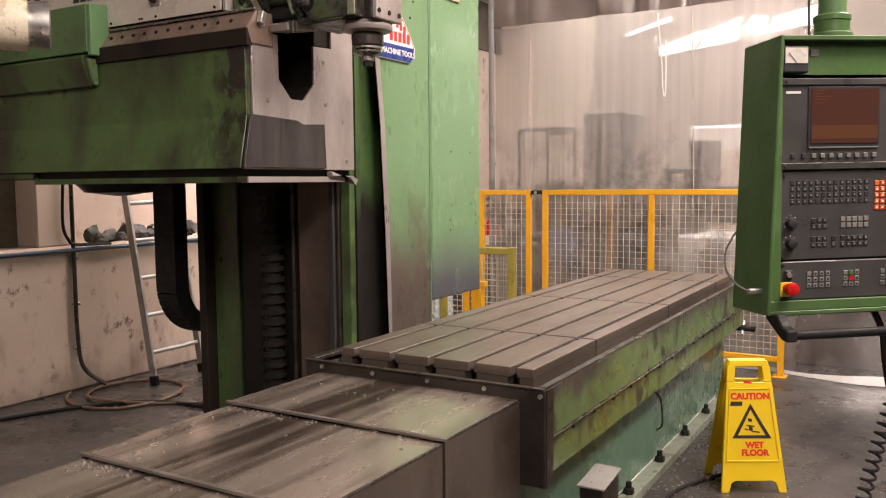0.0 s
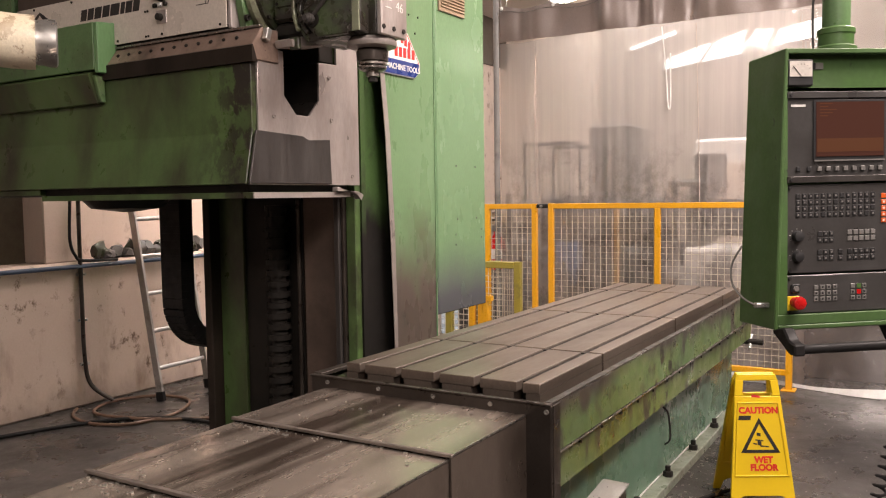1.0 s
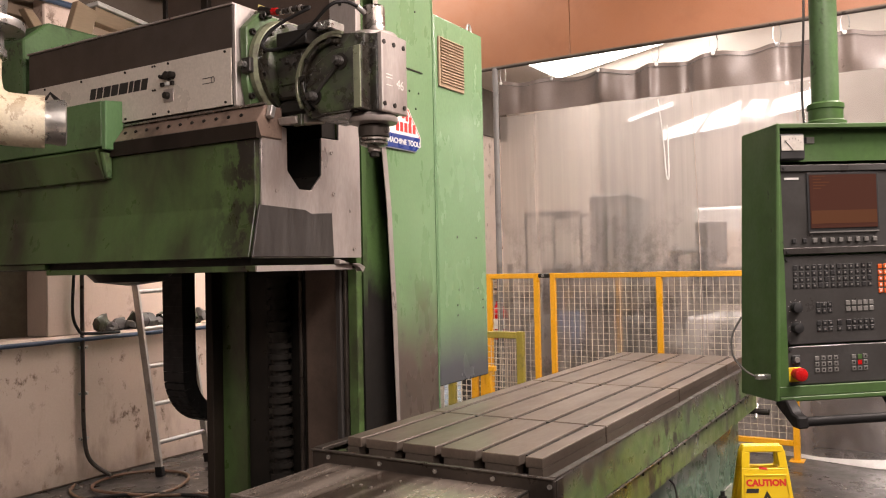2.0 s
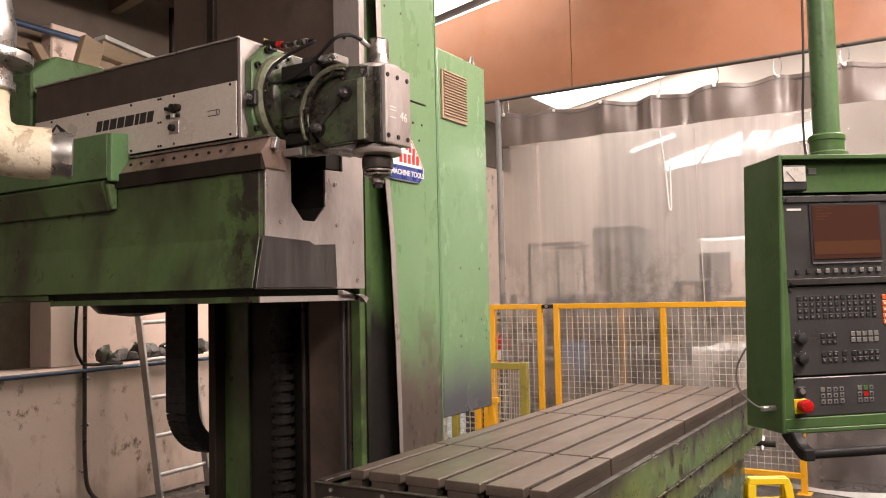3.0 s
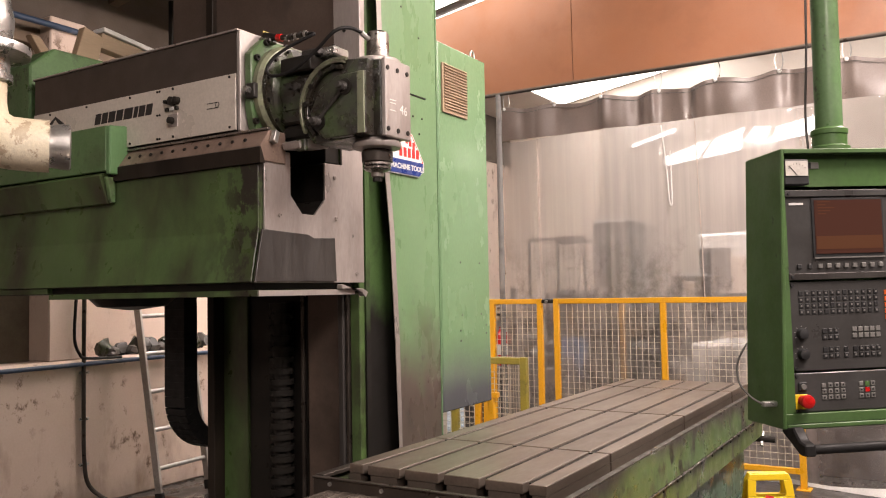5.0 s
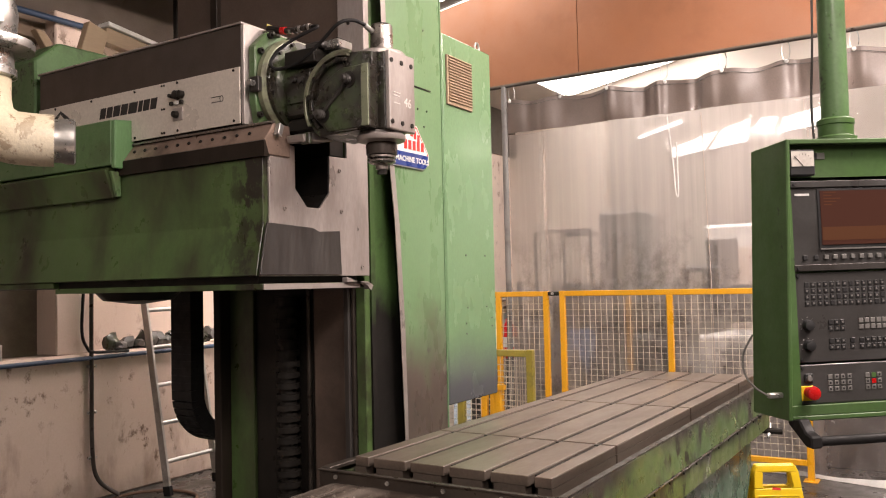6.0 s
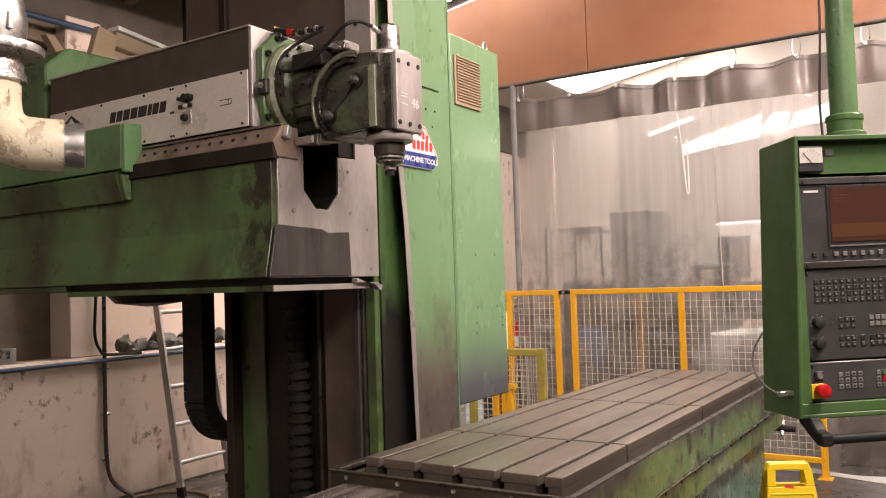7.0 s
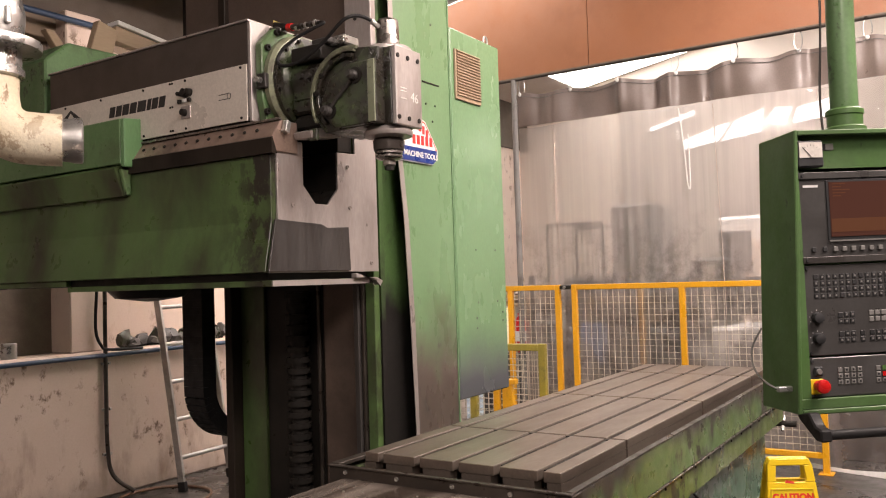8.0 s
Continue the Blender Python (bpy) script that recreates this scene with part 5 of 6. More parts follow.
part("valve_block", box(2.545, 2.66, 2.285, 2.455, 2.4405, 2.505, 0.005), DARK, head, "black valve block")
part("valve_block", box(2.57, 2.67, 2.26, 2.36, 2.5055, 2.535, 0.006), GUARD_GREY, head)
part("junction", box(2.60, 2.70, 2.20, 2.29, 2.50, 2.54, 0.006), GALV, head)
for k in range(5):
    part("junction_screw", bolt((2.62 + 0.02 * k, 2.22, 2.54), (0, 0, 1), 0.006, 0.008), DARK, head)
part("hydraulic_hose", sweep([(2.645, 2.055, 2.55), (2.60, 2.06, 2.567), (2.55, 2.085, 2.578), (2.505, 2.123, 2.558), (2.50, 2.214, 2.495), (2.49, 2.306, 2.438), (2.485, 2.385, 2.417), (2.475, 2.443, 2.419), (2.48, 2.47, 2.452), (2.50, 2.449, 2.50), (2.525, 2.40, 2.54), (2.55, 2.33, 2.572), (2.57, 2.29, 2.592), (2.58, 2.30, 2.602), (2.58, 2.33, 2.605)], 0.0075, 8), RUBBER, head, "black hydraulic hose", True)
part("hose_ferrule", rod((2.645, 2.055, 2.55), (2.60, 2.06, 2.567), 0.011), GALV, head, "bright hose ferrule")
part("hose_coupling", rod((2.58, 2.325, 2.605), (2.58, 2.44, 2.610), 0.011), RIM_STEEL, head)
for k in range(5):
    part("coupling_nut", rod((2.58, 2.335 + 0.026 * k, 2.606), (2.58, 2.347 + 0.026 * k, 2.6065), 0.015, 6), GUARD_GREY if k % 2 else GALV, head)
part("red_cap", rod((2.58, 2.475, 2.614), (2.58, 2.50, 2.618), 0.017), RED_PLASTIC, head, "red hose cap")
part("hose_coupling", rod((2.58, 2.44, 2.610), (2.58, 2.475, 2.614), 0.013), RIM_STEEL, head)
part("hose_coupling", rod((2.58, 2.50, 2.618), (2.58, 2.575, 2.640), 0.016), DARK, head)
part("coupling_rest", box(2.565, 2.61, 2.53, 2.60, 2.60, 2.632, 0.004), GREEN_HEAD, head)
# ---- cable carrier under the saddle ----
carrier = thing("cable_carrier", "black cable carrier hanging in a loop", "cable carrier", (3.0, 3.65, 1.5))
line = [(3.06, 1.50 - 0.04 * k) for k in range(15)] + [(3.31 - 0.25 * math.cos(a), 0.92 - 0.25 * math.sin(a)) for a in [math.pi * k / 22 for k in range(1, 14)]]
for k, ((x0, z0), (x1, z1)) in enumerate(zip(line, line[1:])):
    d = Vector((x1 - x0, 0, z1 - z0)).normalized()
    n = Vector((-d.z, 0, d.x)) * 0.046
    part("link", prism([(x0 - n.x, z0 - n.z), (x0 + n.x, z0 + n.z), (x1 + n.x, z1 + n.z), (x1 - n.x, z1 - n.z)], "y", 3.60, 3.76, 0.0008), RUBBER, carrier)

# ---- wall services ----
wp = thing("wall_conduit", "dark conduit clipped to the wall", "conduit", (3.4, 5.3, 0))
part("vertical_pipe", sweep([(3.60, 5.31, 3.2), (3.60, 5.312, 1.6), (3.60, 5.315, 1.25), (3.60, 5.315, 0.8), (3.605, 5.315, 0.35), (3.64, 5.30, 0.15), (3.74, 5.2, 0.03)], 0.015, 10), RIM_STEEL, wp, "", True)
part("horizontal_pipe", rod((-1.0, 5.315, 1.02), (6.5, 5.315, 1.02), 0.016), CABLE_BLUE, wp, "blue-grey horizontal pipe")
part("drop_cable", sweep([(3.46, 5.2, 1.50), (3.46, 5.22, 1.22), (3.54, 5.28, 1.10), (3.62, 5.30, 1.06), (3.90, 5.30, 1.05)], 0.011, 8), RUBBER, wp, "black drooping cable", True)
for z in (0.30, 0.62, 0.95):
    part("clip", box(3.575, 3.645, 5.315, 5.34, z, z + 0.02, 0.003), GALV, wp)
clutter = thing("ledge_clutter", "dark rags and offcuts lying on the ledge", "rags", (4.2, 5.45, 1.05))
rng = random.Random(9)
for k in range(14):
    x = 3.86 + 0.075 * k + rng.uniform(-0.02, 0.02)
    bm = bmesh.new()
    bmesh.ops.create_icosphere(bm, subdivisions=2, radius=1.0)
    sx, sy, sz = rng.uniform(0.05, 0.09), rng.uniform(0.04, 0.08), rng.uniform(0.035, 0.075)
    for v in bm.verts:
        q = 1 + 0.5 * noise.noise(v.co * 1.6 + Vector((k * 3.1, 0, 0)))
        v.co = Vector((x + v.co.x * sx * q, 5.45 + v.co.y * sy * q, 1.05 + max(0.0, sz * 0.9 + v.co.z * sz * q)))
    part("rag", bm, MACHINE_DARK if k % 4 else GREEN_HEAD, clutter, smooth=True)
can = thing("small_tin", "small tin on the ledge", "tin", (2.97, 5.45, 1.05))
part("body", lathe([(0.05, 0), (0.05, 0.10), (0.046, 0.104)], pose(2.97, 5.45, 1.05), 18), GALV, can, smooth=True)


def ladder(m):
    ob = thing("ladder", "worn aluminium ladder leaning against the wall", "ladder", m=m)
    for x in (0.0, 0.46):
        part("stile", box(x - 0.011, x + 0.011, -0.032, 0.032, 0.0, 2.6, 0.003), ALU, ob)
        part("rubber_foot", box(x - 0.016, x + 0.016, -0.038, 0.038, -0.02, 0.05, 0.004), RUBBER, ob, "black rubber foot")
    for k in range(9):
        z = 0.22 + 0.28 * k
        part("rung", lathe([(0.016, 0.0), (0.016, 0.438)], Matrix.Translation((0.011, 0, z)) @ pose(0, 0, 0, 0, 90, 0), 12), ALU, ob)
    return ob


ladder(pose(3.965, 4.95, 0.022, -9, -1.0, 0))

loop = thing("floor_hose", "brown air hose lying in a loop by the wall", "hose", (3.6, 5.0, 0))
part("tube", sweep([(3.50, 5.28, 0.012), (3.36, 5.12, 0.012), (3.30, 4.85, 0.012), (3.42, 4.60, 0.012), (3.75, 4.55, 0.012), (4.05, 4.75, 0.012), (4.05, 5.05, 0.012), (3.85, 5.22, 0.012), (3.6, 5.18, 0.014), (3.45, 4.95, 0.02), (3.6, 4.5, 0.012), (3.9, 4.1, 0.012)], 0.011, 8), HOSE_BROWN, loop, smooth=True)
cab2 = thing("floor_cable", "black cable lying on the floor along the wall", "cable", (3.0, 4.8, 0))
part("wire", sweep([(0.5, 5.1, 0.012), (2.2, 5.15, 0.012), (2.9, 5.05, 0.012), (3.5, 4.72, 0.012), (3.7, 4.25, 0.012), (3.6, 3.9, 0.012)], 0.013, 8), RUBBER, cab2, smooth=True)
cab3 = thing("floor_cable", "black cable with a brass end by the bed", "cable", (3.7, 0.95, 0))
part("wire", sweep([(3.2, 1.02, 0.01), (3.5, 1.06, 0.01), (3.75, 1.05, 0.01), (3.95, 0.97, 0.012), (4.15, 0.88, 0.012), (4.5, 0.86, 0.012)], 0.009, 8), RUBBER, cab3, smooth=True)
part("brass_end", rod((3.96, 0.966, 0.012), (4.0, 0.95, 0.012), 0.011), BRASS, cab3)

# ---- timber and pipes near the roof ----
lum = thing("timber_offcuts", "stacked pale timber offcuts high on the wall bracket", "timber", (3.2, 4.7, 2.8))
part("plank", prism([(2.98, 2.80), (3.14, 2.80), (3.24, 3.16), (3.10, 3.20)], "y", 4.60, 4.66, 0.004), PALE_WOOD, lum)
part("plank", prism([(3.16, 2.80), (3.70, 2.84), (3.70, 2.93), (3.24, 3.05)], "y", 4.68, 4.72, 0.004), PLASTER_FAR, lum, "whitish board")
part("plank", prism([(3.22, 3.10), (3.90, 3.03), (3.90, 3.12), (3.24, 3.20)], "y", 4.62, 4.70, 0.004), PALE_WOOD, lum)
part("plank", prism([(3.24, 3.205), (3.92, 3.12), (3.92, 3.15), (3.24, 3.235)], "y", 4.60, 4.72, 0.004), WHITE_INK, lum, "white painted board")
part("plank", prism([(2.74, 3.06), (2.80, 3.06), (3.02, 2.80), (2.92, 2.80)], "y", 4.60, 4.66, 0.004), PALE_WOOD, lum)
part("board", prism([(2.90, 2.80), (2.95, 2.90), (3.10, 2.86), (3.12, 2.80)], "y", 4.60, 4.64, 0.004), WHITE_INK, lum)
part("bracket", box(2.5, 4.0, 4.55, 4.75, 2.76, 2.80, 0.004), BEAM_WOOD, lum)
part("bracket_leg", box(3.9, 3.96, 4.72, 5.62, 2.70, 2.76, 0.004), BEAM_WOOD, lum)
part("bracket_leg", box(2.6, 2.66, 4.72, 5.62, 2.70, 2.76, 0.004), BEAM_WOOD, lum)
gbox = thing("rear_green_cover", "green rear cover of the ram drive", "cover", (2.7, 4.4, 2.2))
part("body", prism([(2.46, 2.25), (2.46, 2.74), (2.60, 2.86), (2.98, 2.86), (2.98, 2.25)], "y", 4.15, 4.50, 0.01), GREEN_BOX, gbox)
part("base", box(2.48, 2.96, 4.12, 4.95, 2.19, 2.2495, 0.004), DARK, gbox)
bp = thing("roof_pipe", "blue pipe running below the roof", "pipe", (3.2, 5.2, 3.4))
part("tube", rod((1.5, 5.35, 3.42), (6.4, 5.35, 3.42), 0.022), CABLE_BLUE, bp, smooth=True)
part("hanger", box(2.9, 2.93, 5.33, 5.37, 3.42, 3.9), DARK, bp)
part("hanger", box(4.4, 4.43, 5.33, 5.37, 3.42, 3.9), DARK, bp)

# ---- extraction duct ----
duct = thing("extraction_duct", "galvanised duct with dirty cream lagging on its elbow", "duct", (1.5, 2.87, 1.9))
V = pose(1.477, 2.868, 0.075) @ Matrix.Diagonal((1.12, 1.12, 1.0, 1))
part("upper_pipe", lathe([(0.095, 2.31), (0.10, 2.36), (0.102, 2.40), (0.095, 2.44), (0.07, 2.60), (0.06, 3.0), (0.06, 4.3)], V, 28), GALV, duct, "dented galvanised pipe", True)
part("flange", lathe([(0.10, 2.262), (0.148, 2.268), (0.15, 2.285), (0.148, 2.298), (0.10, 2.31)], V, 32), GALV, duct, "clamped flange", True)
part("collar", lathe([(0.088, 2.17), (0.098, 2.175), (0.098, 2.20), (0.09, 2.205), (0.09, 2.262)], V, 28), GALV, duct, "", True)
DX, DY = 0.84, -0.543
part("lagged_elbow", sweep([(1.477, 2.868, 2.25), (1.477, 2.868, 2.165)] + [(1.477 + DX * q, 2.868 + DY * q, z + 0.072) for q, z in ((0.02, 2.02), (0.075, 1.975), (0.14, 1.965), (0.225, 1.963))], 0.093, 24), LAGGING, duct, "dirty cream lagged elbow", True)
part("end_collar", lathe([(0.074, 0.0), (0.076, 0.0), (0.078, 0.03), (0.082, 0.045), (0.082, 0.07), (0.074, 0.075), (0.066, 0.075), (0.062, 0.01)],
     Matrix.Translation((1.477 + DX * 0.22, 2.868 + DY * 0.22, 2.035)) @ Vector((DX, DY, 0)).to_track_quat("Z", "Y").to_matrix().to_4x4(), 28), GALV, duct, "crumpled metal end collar", True)
part("lug", box(1.467, 1.487, 2.745, 2.775, 2.415, 2.475, 0.004), GALV, duct)
part("clip", box(1.397, 1.417, 2.773, 2.798, 2.345, 2.385, 0.004), GALV, duct)

# ---- control console ----
CON = Matrix.Translation((2.3053, 0.4132, 1.1191)) @ Matrix.Rotation(radians(-50.9), 4, "Z") @ Matrix.Rotation(radians(-0.75), 4, "Y") @ Matrix.Diagonal((1.052, 0.95, 1.032, 1))
# in its own frame: x along the face, y into the case, z up
console = thing("control_console", "green machine control console hanging from an overhead arm", "control console", m=CON)
W, H, D = 0.50, 0.725, 0.205


def side_wall(x_top, x_low, thick):
    """A case side whose front edge leans out towards the bottom."""
    bm = prism([(0.0, -0.012), (D, -0.016), (D, H - 0.004), (0.0, H)], "x", 0.0, thick, 0.003)
    for v in bm.verts:
        f = 1 - v.co.z / H
        v.co.x += x_top + (x_low - x_top) * f
    return bm


part("side_wall", side_wall(0.008, -0.022, 0.011), GREEN_CON, console)
part("side_wall", side_wall(W - 0.018, W + 0.010, 0.011), GREEN_CON, console)
part("face_flange", prism([(-0.018, -0.010), (0.017, -0.010), (0.017, H - 0.11), (0.012, H - 0.11)], "y", 0.006, 0.016), GREEN_CON, console, "green flange beside the panels")
part("top_wall", box(0.016, W - 0.016, 0.0, D, H - 0.014, H - 0.001, 0.002), GREEN_CON, console)
part("bottom_wall", box(-0.012, W + 0.0, 0.0, D, -0.014, 0.0, 0.003), GREEN_CON, console)
part("back_wall", box(0.014, W - 0.014, D - 0.02, D, 0.02, H - 0.02), GREEN_CON, console)
part("upper_face", box(0.014, W - 0.014, 0.03, 0.05, H - 0.10, H - 0.014), GREEN_CON, console, "green face under the hood")
part("sill", box(-0.012, W, 0.001, 0.05, 0.0005, 0.026, 0.001), GREEN_CON, console, "green lower sill")


def face(name, x0, x1, z0, z1, y0, y1, mat, parent, label="", bevel=0.001):
    return part(name, box(x0, x1, y0, y1, z0, z1, bevel), mat, parent, label)


meter = face("meter", 0.016, 0.088, H - 0.098, H - 0.028, 0.004, 0.05, KEY_BLACK, console, "black analogue load meter", 0.004)
face("meter_dial", 0.021, 0.083, H - 0.073, H - 0.033, 0.002, 0.0035, DIAL_WHITE, meter, "cream dial", 0)
part("needle", sweep([(0.052, 0.001, H - 0.072), (0.030, 0.001, H - 0.046)], 0.0009, 5), BLACK_INK, meter)
for k in range(7):
    a = radians(40 + 17 * k)
    part("scale_mark", sweep([(0.052 + 0.028 * math.cos(a), 0.0012, H - 0.071 + 0.028 * math.sin(a)), (0.052 + 0.032 * math.cos(a), 0.0012, H - 0.071 + 0.032 * math.sin(a))], 0.0005, 4), BLACK_INK, meter)
face("nameplate", 0.096, 0.128, H - 0.052, H - 0.034, 0.027, 0.0295, KEY_GREY, console, "small grey plate")
face("nameplate_mark", 0.097, 0.105, H - 0.051, H - 0.035, 0.0255, 0.0265, KEY_BLACK, console)

mon = face("monitor_panel", 0.016, W - 0.016, 0.375, H - 0.111, 0.010, 0.034, PANEL_GREY, console, "dark grey monitor panel", 0.002)
face("top_strip", 0.016, W - 0.016, H - 0.129, H - 0.112, 0.004, 0.0095, PANEL_GREY, mon)
face("bottom_strip", 0.016, W - 0.016, 0.375, 0.392, 0.004, 0.0095, GUARD_GREY, mon, "lighter lower strip")
face("bezel", 0.089, 0.292, 0.434, 0.592, 0.006, 0.0095, KEY_BLACK, mon, "black bezel")
face("bezel_edge", 0.091, 0.290, 0.4305, 0.4345, 0.0045, 0.0058, KEY_GREY, mon, "", 0)
scr = face("screen", 0.096, 0.286, 0.443, 0.586, 0.004, 0.0058, SCREEN, mon, "dim orange-brown screen", 0)
face("screen_line", 0.098, 0.284, 0.455, 0.490, 0.0032, 0.0041, SCREEN_ROW, scr, "faint orange band", 0)
for k in range(5):
    face("screen_line", 0.105, 0.128 + 0.012 * (k % 3), 0.548 + 0.008 * k, 0.551 + 0.008 * k, 0.0034, 0.0041, SCREEN_ROW, scr, "", 0)
face("white_bar", 0.028, 0.068, 0.574, 0.580, 0.0085, 0.0098, WHITE_INK, mon, "", 0)
for k in range(8):
    face("soft_key", 0.100 + 0.0244 * k, 0.112 + 0.0244 * k, 0.405, 0.417, 0.004, 0.0098, KEY_GREY, mon, "", 0.001)
for x in (0.042, 0.072):
    face("jack", x, x + 0.011, 0.405, 0.417, 0.005, 0.0098, KEY_BLACK, mon, "", 0.001)

kb = face("keyboard_panel", 0.016, W - 0.016, 0.135, 0.370, 0.012, 0.034, PANEL_GREY, console, "dark grey keyboard panel", 0.002)


def keys(parent, x0, z0, nx, nz, px, pz, w, h, mat, mark=None):
    for i in range(nx):
        for j in range(nz):
            k = face("key", x0 + i * px, x0 + i * px + w, z0 - j * pz - h, z0 - j * pz, 0.0095, 0.0118, mat, parent, "", 0.0008)
            if mark is not None and (i + j) % 7:
                face("key_mark", x0 + i * px + w * 0.3, x0 + i * px + w * 0.7, z0 - j * pz - h * 0.7, z0 - j * pz - h * 0.3, 0.0089, 0.0096, mark, k, "", 0)


keys(kb, 0.043, 0.346, 13, 4, 0.0176, 0.0165, 0.0118, 0.0125, KEY_BLACK, KEY_GREY)
keys(kb, 0.104, 0.245, 3, 2, 0.0162, 0.0165, 0.0125, 0.0125, KEY_BLACK, KEY_GREY)
keys(kb, 0.188, 0.247, 5, 2, 0.0166, 0.0165, 0.0128, 0.0125, KEY_GREY)
keys(kb, 0.104, 0.196, 3, 2, 0.0162, 0.0165, 0.0125, 0.0125, KEY_BLACK, KEY_GREY)
keys(kb, 0.162, 0.196, 1, 2, 0.0162, 0.0165, 0.0125, 0.0125, KEY_BLACK, KEY_GREY)
keys(kb, 0.188, 0.196, 5, 2, 0.0166, 0.0165, 0.0128, 0.0125, KEY_BLACK, KEY_GREY)
keys(kb, 0.284, 0.342, 3, 5, 0.0162, 0.0165, 0.0128, 0.0125, ORANGE_KEY, WHITE_INK)
keys(kb, 0.335, 0.342, 6, 5, 0.0175, 0.0165, 0.0128, 0.0125, KEY_GREY)
for z in (0.234, 0.180):
    kn = part("override_knob", lathe([(0.015, 0), (0.013, 0.016), (0.006, 0.018)], Matrix.Translation((0.046, 0.011, z)) @ pose(0, 0, 0, 90, 0, 0), 18), KEY_BLACK, kb, "black override knob", True)
    for a in range(-120, 121, 40):
        s, c = math.sin(radians(a)), math.cos(radians(a))
        part("scale_mark", sweep([(0.046 + 0.018 * s, 0.0114, z + 0.018 * c), (0.046 + 0.021 * s, 0.0114, z + 0.021 * c)], 0.0006, 4), WHITE_INK, kn)

low = face("switch_panel", 0.016, W - 0.016, 0.028, 0.130, 0.012, 0.034, PANEL_GREY, console, "dark grey switch panel", 0.002)
ks = face("key_switch", 0.028, 0.052, 0.083, 0.108, 0.004, 0.0118, KEY_BLACK, low, "black key switch", 0.003)
part("key_face", lathe([(0.008, 0), (0.007, 0.004)], Matrix.Translation((0.040, 0.0039, 0.0955)) @ pose(0, 0, 0, 90, 0, 0), 14), KEY_GREY, ks)
es = face("emergency_stop", 0.016, 0.052, 0.037, 0.076, 0.006, 0.0118, YELLOW_KEY, low, "yellow-backed red emergency stop button", 0.002)
part("red_button", lathe([(0.013, 0), (0.012, 0.016), (0.017, 0.019), (0.0185, 0.027), (0.0165, 0.033), (0.010, 0.036)], Matrix.Translation((0.036, 0.0058, 0.0595)) @ pose(0, 0, 0, 90, 0, 0), 24), RED_PLASTIC, es, "red mushroom button", True)
keys(low, 0.094, 0.102, 4, 3, 0.0178, 0.0158, 0.012, 0.0120, KEY_GREY, KEY_BLACK)
keys(low, 0.198, 0.102, 3, 3, 0.0165, 0.0158, 0.012, 0.0120, KEY_GREY, KEY_BLACK)
keys(low, 0.306, 0.102, 4, 3, 0.0165, 0.0158, 0.012, 0.0120, KEY_GREY, KEY_BLACK)
face("red_key", 0.2145, 0.2265, 0.0742, 0.0862, 0.0082, 0.0088, RED_PLASTIC, low, "", 0)
face("green_key", 0.2145, 0.2265, 0.090, 0.102, 0.0082, 0.0088, GREEN_CON, low, "", 0)
for p, x, z in ((mon, 0.026, H - 0.120), (mon, 0.026, 0.383), (kb, 0.026, 0.362), (kb, 0.026, 0.142), (low, 0.026, 0.122), (low, 0.024, 0.034)):
    part("screw", lathe([(0.005, 0), (0.004, 0.003)], Matrix.Translation((x, 0.011 if p is not mon else 0.004, z)) @ pose(0, 0, 0, 90, 0, 0), 10), KEY_BLACK, p)
hb = part("handle_bracket", prism([(-0.03, -0.002), (0.03, -0.014), (0.022, -0.026), (-0.058, -0.068), (-0.090, -0.068), (-0.088, -0.038), (-0.06, -0.032)], "x", -0.014, 0.016, 0.004), RUBBER, console, "black handle bracket")
part("handle_bar", rod((0.0, -0.075, -0.053), (W - 0.02, -0.075, -0.053), 0.0125), RUBBER, console, "black grab bar", True)
part("handle_bracket", prism([(-0.03, -0.002), (0.03, -0.014), (0.022, -0.026), (-0.058, -0.068), (-0.090, -0.068), (-0.088, -0.038), (-0.06, -0.032)], "x", W - 0.036, W - 0.006, 0.004), KEY_BLACK, console)
part("side_connector", box(-0.058, -0.018, 0.03, 0.05, 0.044, 0.058, 0.003), GALV, console, "grey cable connector")
part("side_cable", sweep([(-0.056, 0.04, 0.051), (-0.066, 0.09, 0.066), (-0.068, 0.15, 0.10), (-0.05, 0.19, 0.15), (-0.012, 0.208, 0.20)], 0.003, 6), KEY_GREY, console, "grey looping cable", True)

arm = thing("console_arm", "green tubular hanging arm of the console", "arm", (2.5, 0.31, 1.86))
part("collar", lathe([(0.055, 1.862), (0.055, 1.885), (0.047, 1.89), (0.047, 1.92), (0.05, 1.922), (0.05, 1.935), (0.043, 1.94)], pose(2.50, 0.312, 0), 28), GREEN_CON, arm, "", True)
part("tube", lathe([(0.037, 1.90), (0.037, 4.6)], pose(2.50, 0.312, 0), 28), GREEN_BOX, arm, "light green tube", True)
part("cable", sweep([(2.47, 0.365, 1.87), (2.48, 0.37, 2.0), (2.47, 0.357, 2.3), (2.47, 0.355, 3.2), (2.47, 0.355, 4.4)], 0.0035, 8), GUARD_GREY, arm, "black cable along the tube", True)

coil = thing("coiled_cable", "black coiled cable hanging to the floor", "cable", (2.6, 0.15, 0.0))


def helix(a, b, turns, r, sag_y):
    a, b = Vector(a), Vector(b)
    d = (b - a).normalized()
    s = d.cross(Vector((1, 0, 0))).normalized()
    n = d.cross(s)
    out = []
    for i in range(turns * 10 + 1):
        t = i / (turns * 10)
        w = 2 * math.pi * turns * t
        out.append(a.lerp(b, t) + Vector((0, sag_y * math.sin(math.pi * t), 0)) + r * (math.cos(w) * s + math.sin(w) * n))
    return out


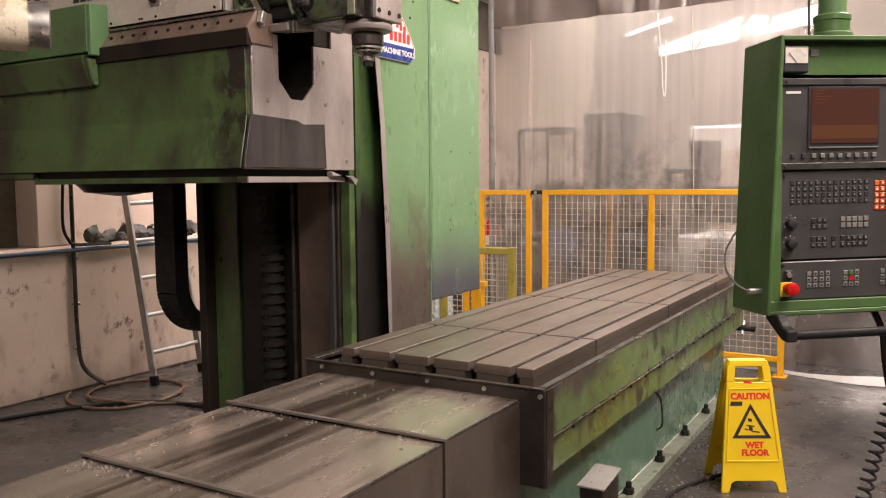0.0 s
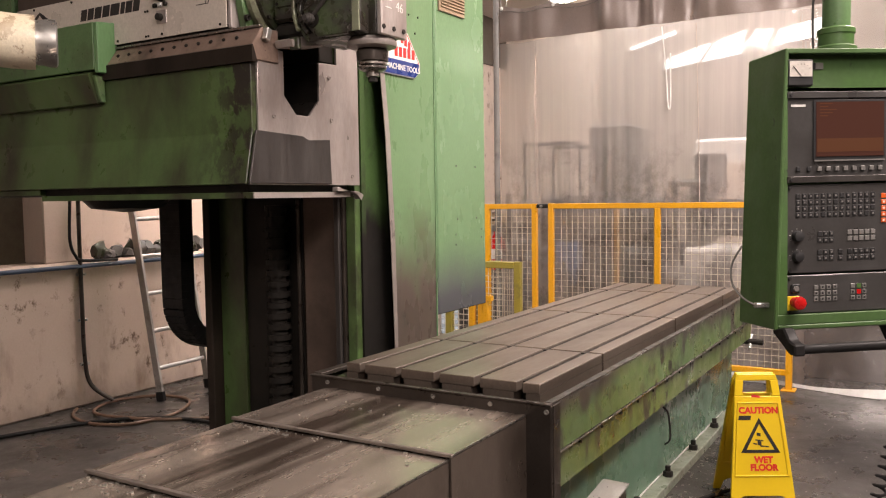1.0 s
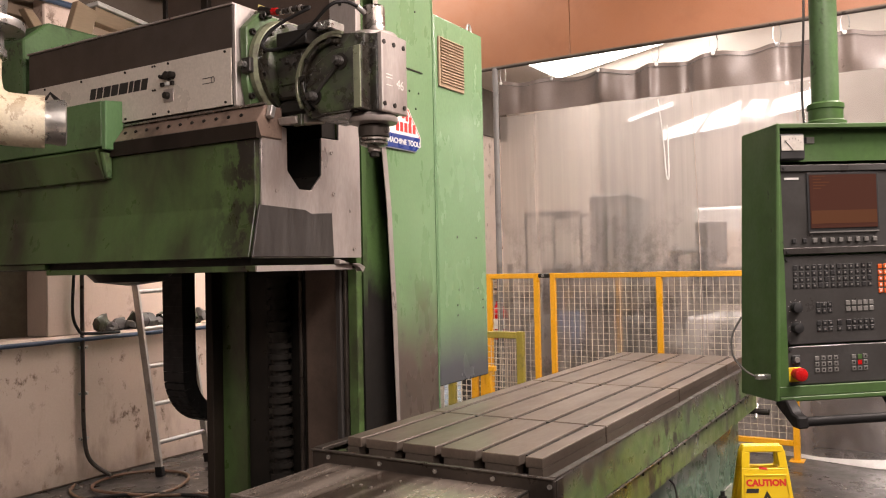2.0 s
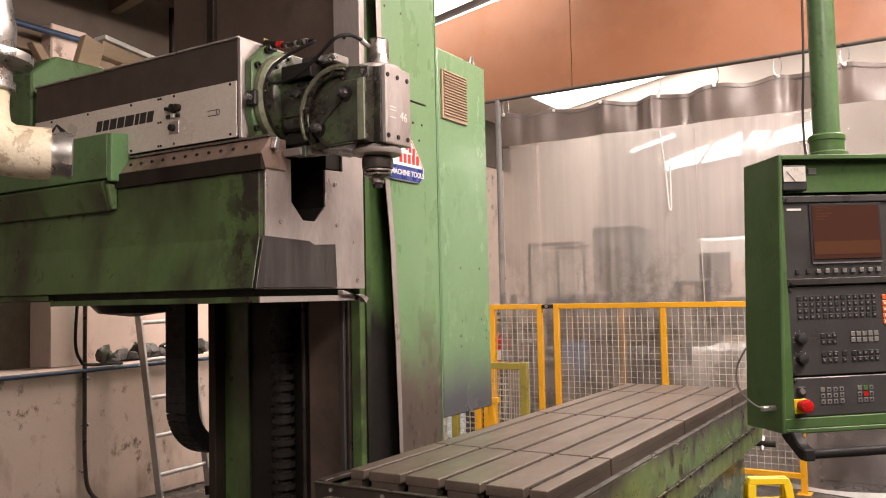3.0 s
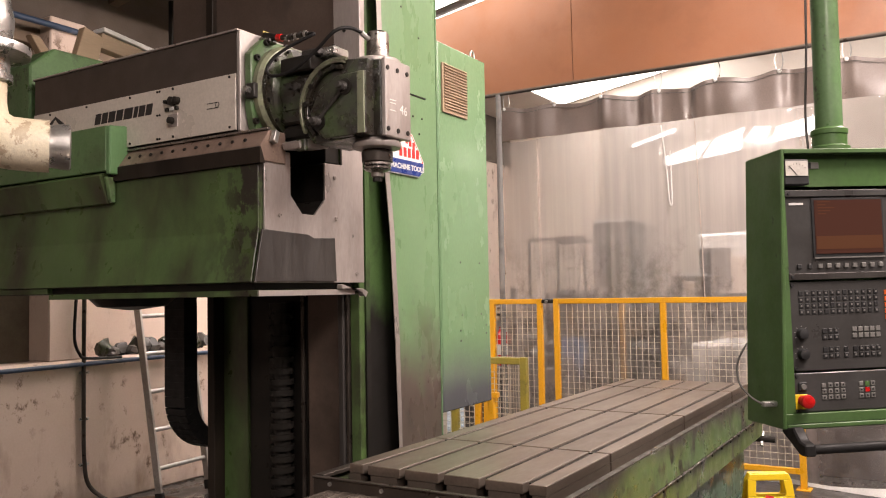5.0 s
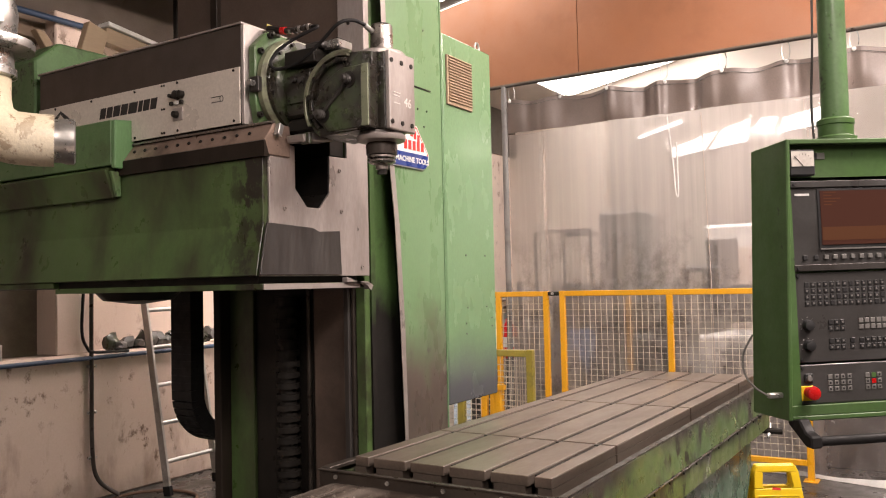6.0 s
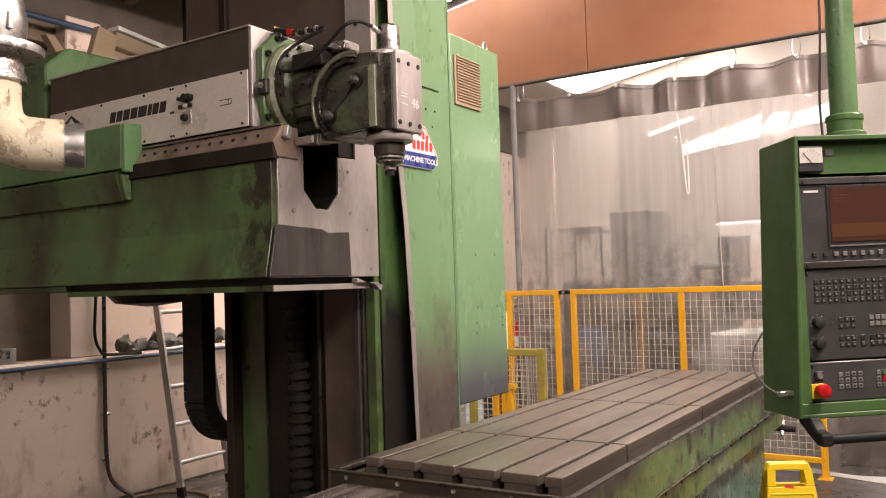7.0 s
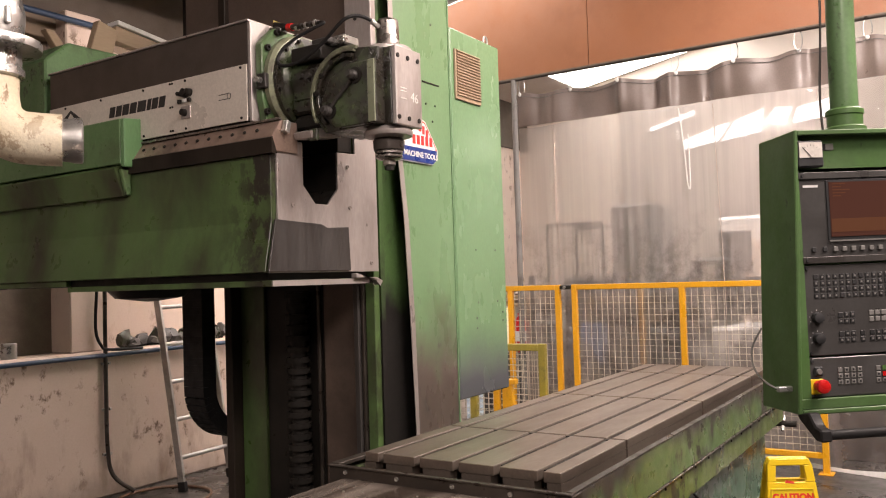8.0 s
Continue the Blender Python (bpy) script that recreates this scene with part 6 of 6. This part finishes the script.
part("coil", sweep(helix((2.62, 0.125, 0.86), (2.62, 0.235, 0.30), 19, 0.018, 0.01), 0.0048, 6, steps=2), RUBBER, coil, smooth=True)
part("coil", sweep(helix((2.64, 0.115, 0.82), (2.64, 0.13, 0.30), 18, 0.018, -0.01), 0.0048, 6, steps=2), RUBBER, coil, smooth=True)
part("straight_lead", sweep([(2.56, 0.20, 1.13), (2.60, 0.165, 1.04), (2.61, 0.155, 0.95), (2.62, 0.14, 0.86)], 0.010, 8), RUBBER, coil, smooth=True)
part("floor_lead", sweep([(2.62, 0.235, 0.30), (2.63, 0.24, 0.12), (2.70, 0.2, 0.012), (2.9, 0.0, 0.012)], 0.006, 8), RUBBER, coil, smooth=True)

# ---- wet floor sign ----
SIGN = Matrix.Translation((3.92, 0.728, 0.0)) @ Matrix.Rotation(radians(-60), 4, "Z")
sign = thing("wet_floor_sign", "yellow plastic folding wet floor caution sign", "warning sign", m=SIGN)


def leaf(tilt, y_foot, name, lettered):
    hinge = Matrix.Translation((0, y_foot, 0)) @ Matrix.Rotation(radians(tilt), 4, "X")
    bm = bmesh.new()
    hh = 0.625
    outer = [(-0.155, 0.0), (-0.118, 0.0), (-0.105, 0.045), (-0.085, 0.055), (0.085, 0.055), (0.105, 0.045), (0.118, 0.0), (0.155, 0.0), (0.100, hh - 0.012), (0.090, hh), (-0.090, hh), (-0.100, hh - 0.012)]
    # body below the hand hole, its two sides and the bar above
    prism([outer[i] for i in (0, 1, 2, 3, 4, 5, 6, 7)] + [(0.155 - 0.055 * (hh - 0.105) / hh, hh - 0.105), (-0.155 + 0.055 * (hh - 0.105) / hh, hh - 0.105)], "y", 0, 0.016, 0.003, bm)
    prism([(-0.1092, hh - 0.105), (-0.062, hh - 0.105), (-0.070, hh - 0.095), (-0.062, hh - 0.032), (-0.1018, hh - 0.026)], "y", 0, 0.016, 0.003, bm)
    prism([(0.1092, hh - 0.105), (0.1018, hh - 0.026), (0.062, hh - 0.032), (0.070, hh - 0.095), (0.062, hh - 0.105)], "y", 0, 0.016, 0.003, bm)
    prism([(-0.102, hh - 0.032), (0.102, hh - 0.032), (0.090, hh), (-0.090, hh)], "y", 0, 0.016, 0.004, bm)
    bmesh.ops.transform(bm, matrix=hinge, verts=bm.verts)
    ob = part(name, bm, YELLOW_PLASTIC, sign)
    bm = bmesh.new()
    lo, hi, b0, b1 = 0.145, 0.485, 0.128, 0.098
    for p in ([(-b0, lo), (b0, lo), (b0, lo + 0.006), (-b0, lo + 0.006)], [(-b1, hi), (b1, hi), (b1, hi + 0.006), (-b1, hi + 0.006)],
              [(-b0, lo), (-b0 + 0.006, lo), (-b1 + 0.006, hi), (-b1, hi)], [(b0, lo), (b1, hi), (b1 - 0.006, hi), (b0 - 0.006, lo)]):
        prism(p, "y", -0.004, 0.001, 0.001, bm)
    bmesh.ops.transform(bm, matrix=hinge, verts=bm.verts)
    part("raised_border", bm, YELLOW_PLASTIC, ob)
    if lettered:
        def put(x, z):
            return hinge @ Matrix.Translation((x, -0.0012, z)) @ pose(0, 0, 0, 90, 0, 0)
        lettering("red_words", "CAUTION", 0.041, put(0.0, 0.452), RED_INK, ob, 0.0003, bold=0.0021)
        lettering("red_words", "WET", 0.040, put(0.012, 0.222), RED_INK, ob, 0.0003, bold=0.0021)
        lettering("red_words", "FLOOR", 0.040, put(0.012, 0.186), RED_INK, ob, 0.0003, bold=0.0021)
        tri = bmesh.new()
        o, i = [(-0.092, 0.255), (0.092, 0.255), (0.0, 0.418)], [(-0.066, 0.269), (0.066, 0.269), (0.0, 0.390)]
        for k in range(3):
            prism([o[k], o[(k + 1) % 3], i[(k + 1) % 3], i[k]], "y", -0.0015, 0.0005, 0, tri)
        bmesh.ops.transform(tri, matrix=hinge, verts=tri.verts)
        part("black_triangle", tri, BLACK_INK, ob, "black warning triangle")
        marks = bmesh.new()
        for x0, x1, z0, z1 in ((-0.014, 0.004, 0.335, 0.350), (-0.022, 0.016, 0.312, 0.318), (-0.012, 0.006, 0.292, 0.312), (0.0, 0.040, 0.284, 0.290), (-0.032, -0.016, 0.296, 0.302)):
            prism([(x0, z0), (x1, z0 - 0.004), (x1, z1 - 0.004), (x0, z1)], "y", -0.0014, 0.0005, 0, marks)
        bmesh.ops.transform(marks, matrix=hinge, verts=marks.verts)
        part("black_marks", marks, BLACK_INK, ob, "plain black shapes")
        bar = prism([(-0.098, 0.408), (-0.040, 0.408), (-0.036, 0.428), (-0.092, 0.428)], "y", -0.0014, 0.0005)
        bmesh.ops.transform(bar, matrix=hinge, verts=bar.verts)
        part("black_bar", bar, BLACK_INK, ob)
        red = prism([(-0.03, 0.516), (0.012, 0.512), (0.010, 0.522), (-0.02, 0.528)], "y", -0.001, 0.014)
        bmesh.ops.transform(red, matrix=hinge, verts=red.verts)
        part("red_tape", red, RED_INK, ob, "scrap of red tape")
    return ob


leaf(-11, 0.0, "front_leaf", True)
leaf(11, 0.264, "rear_leaf", False)
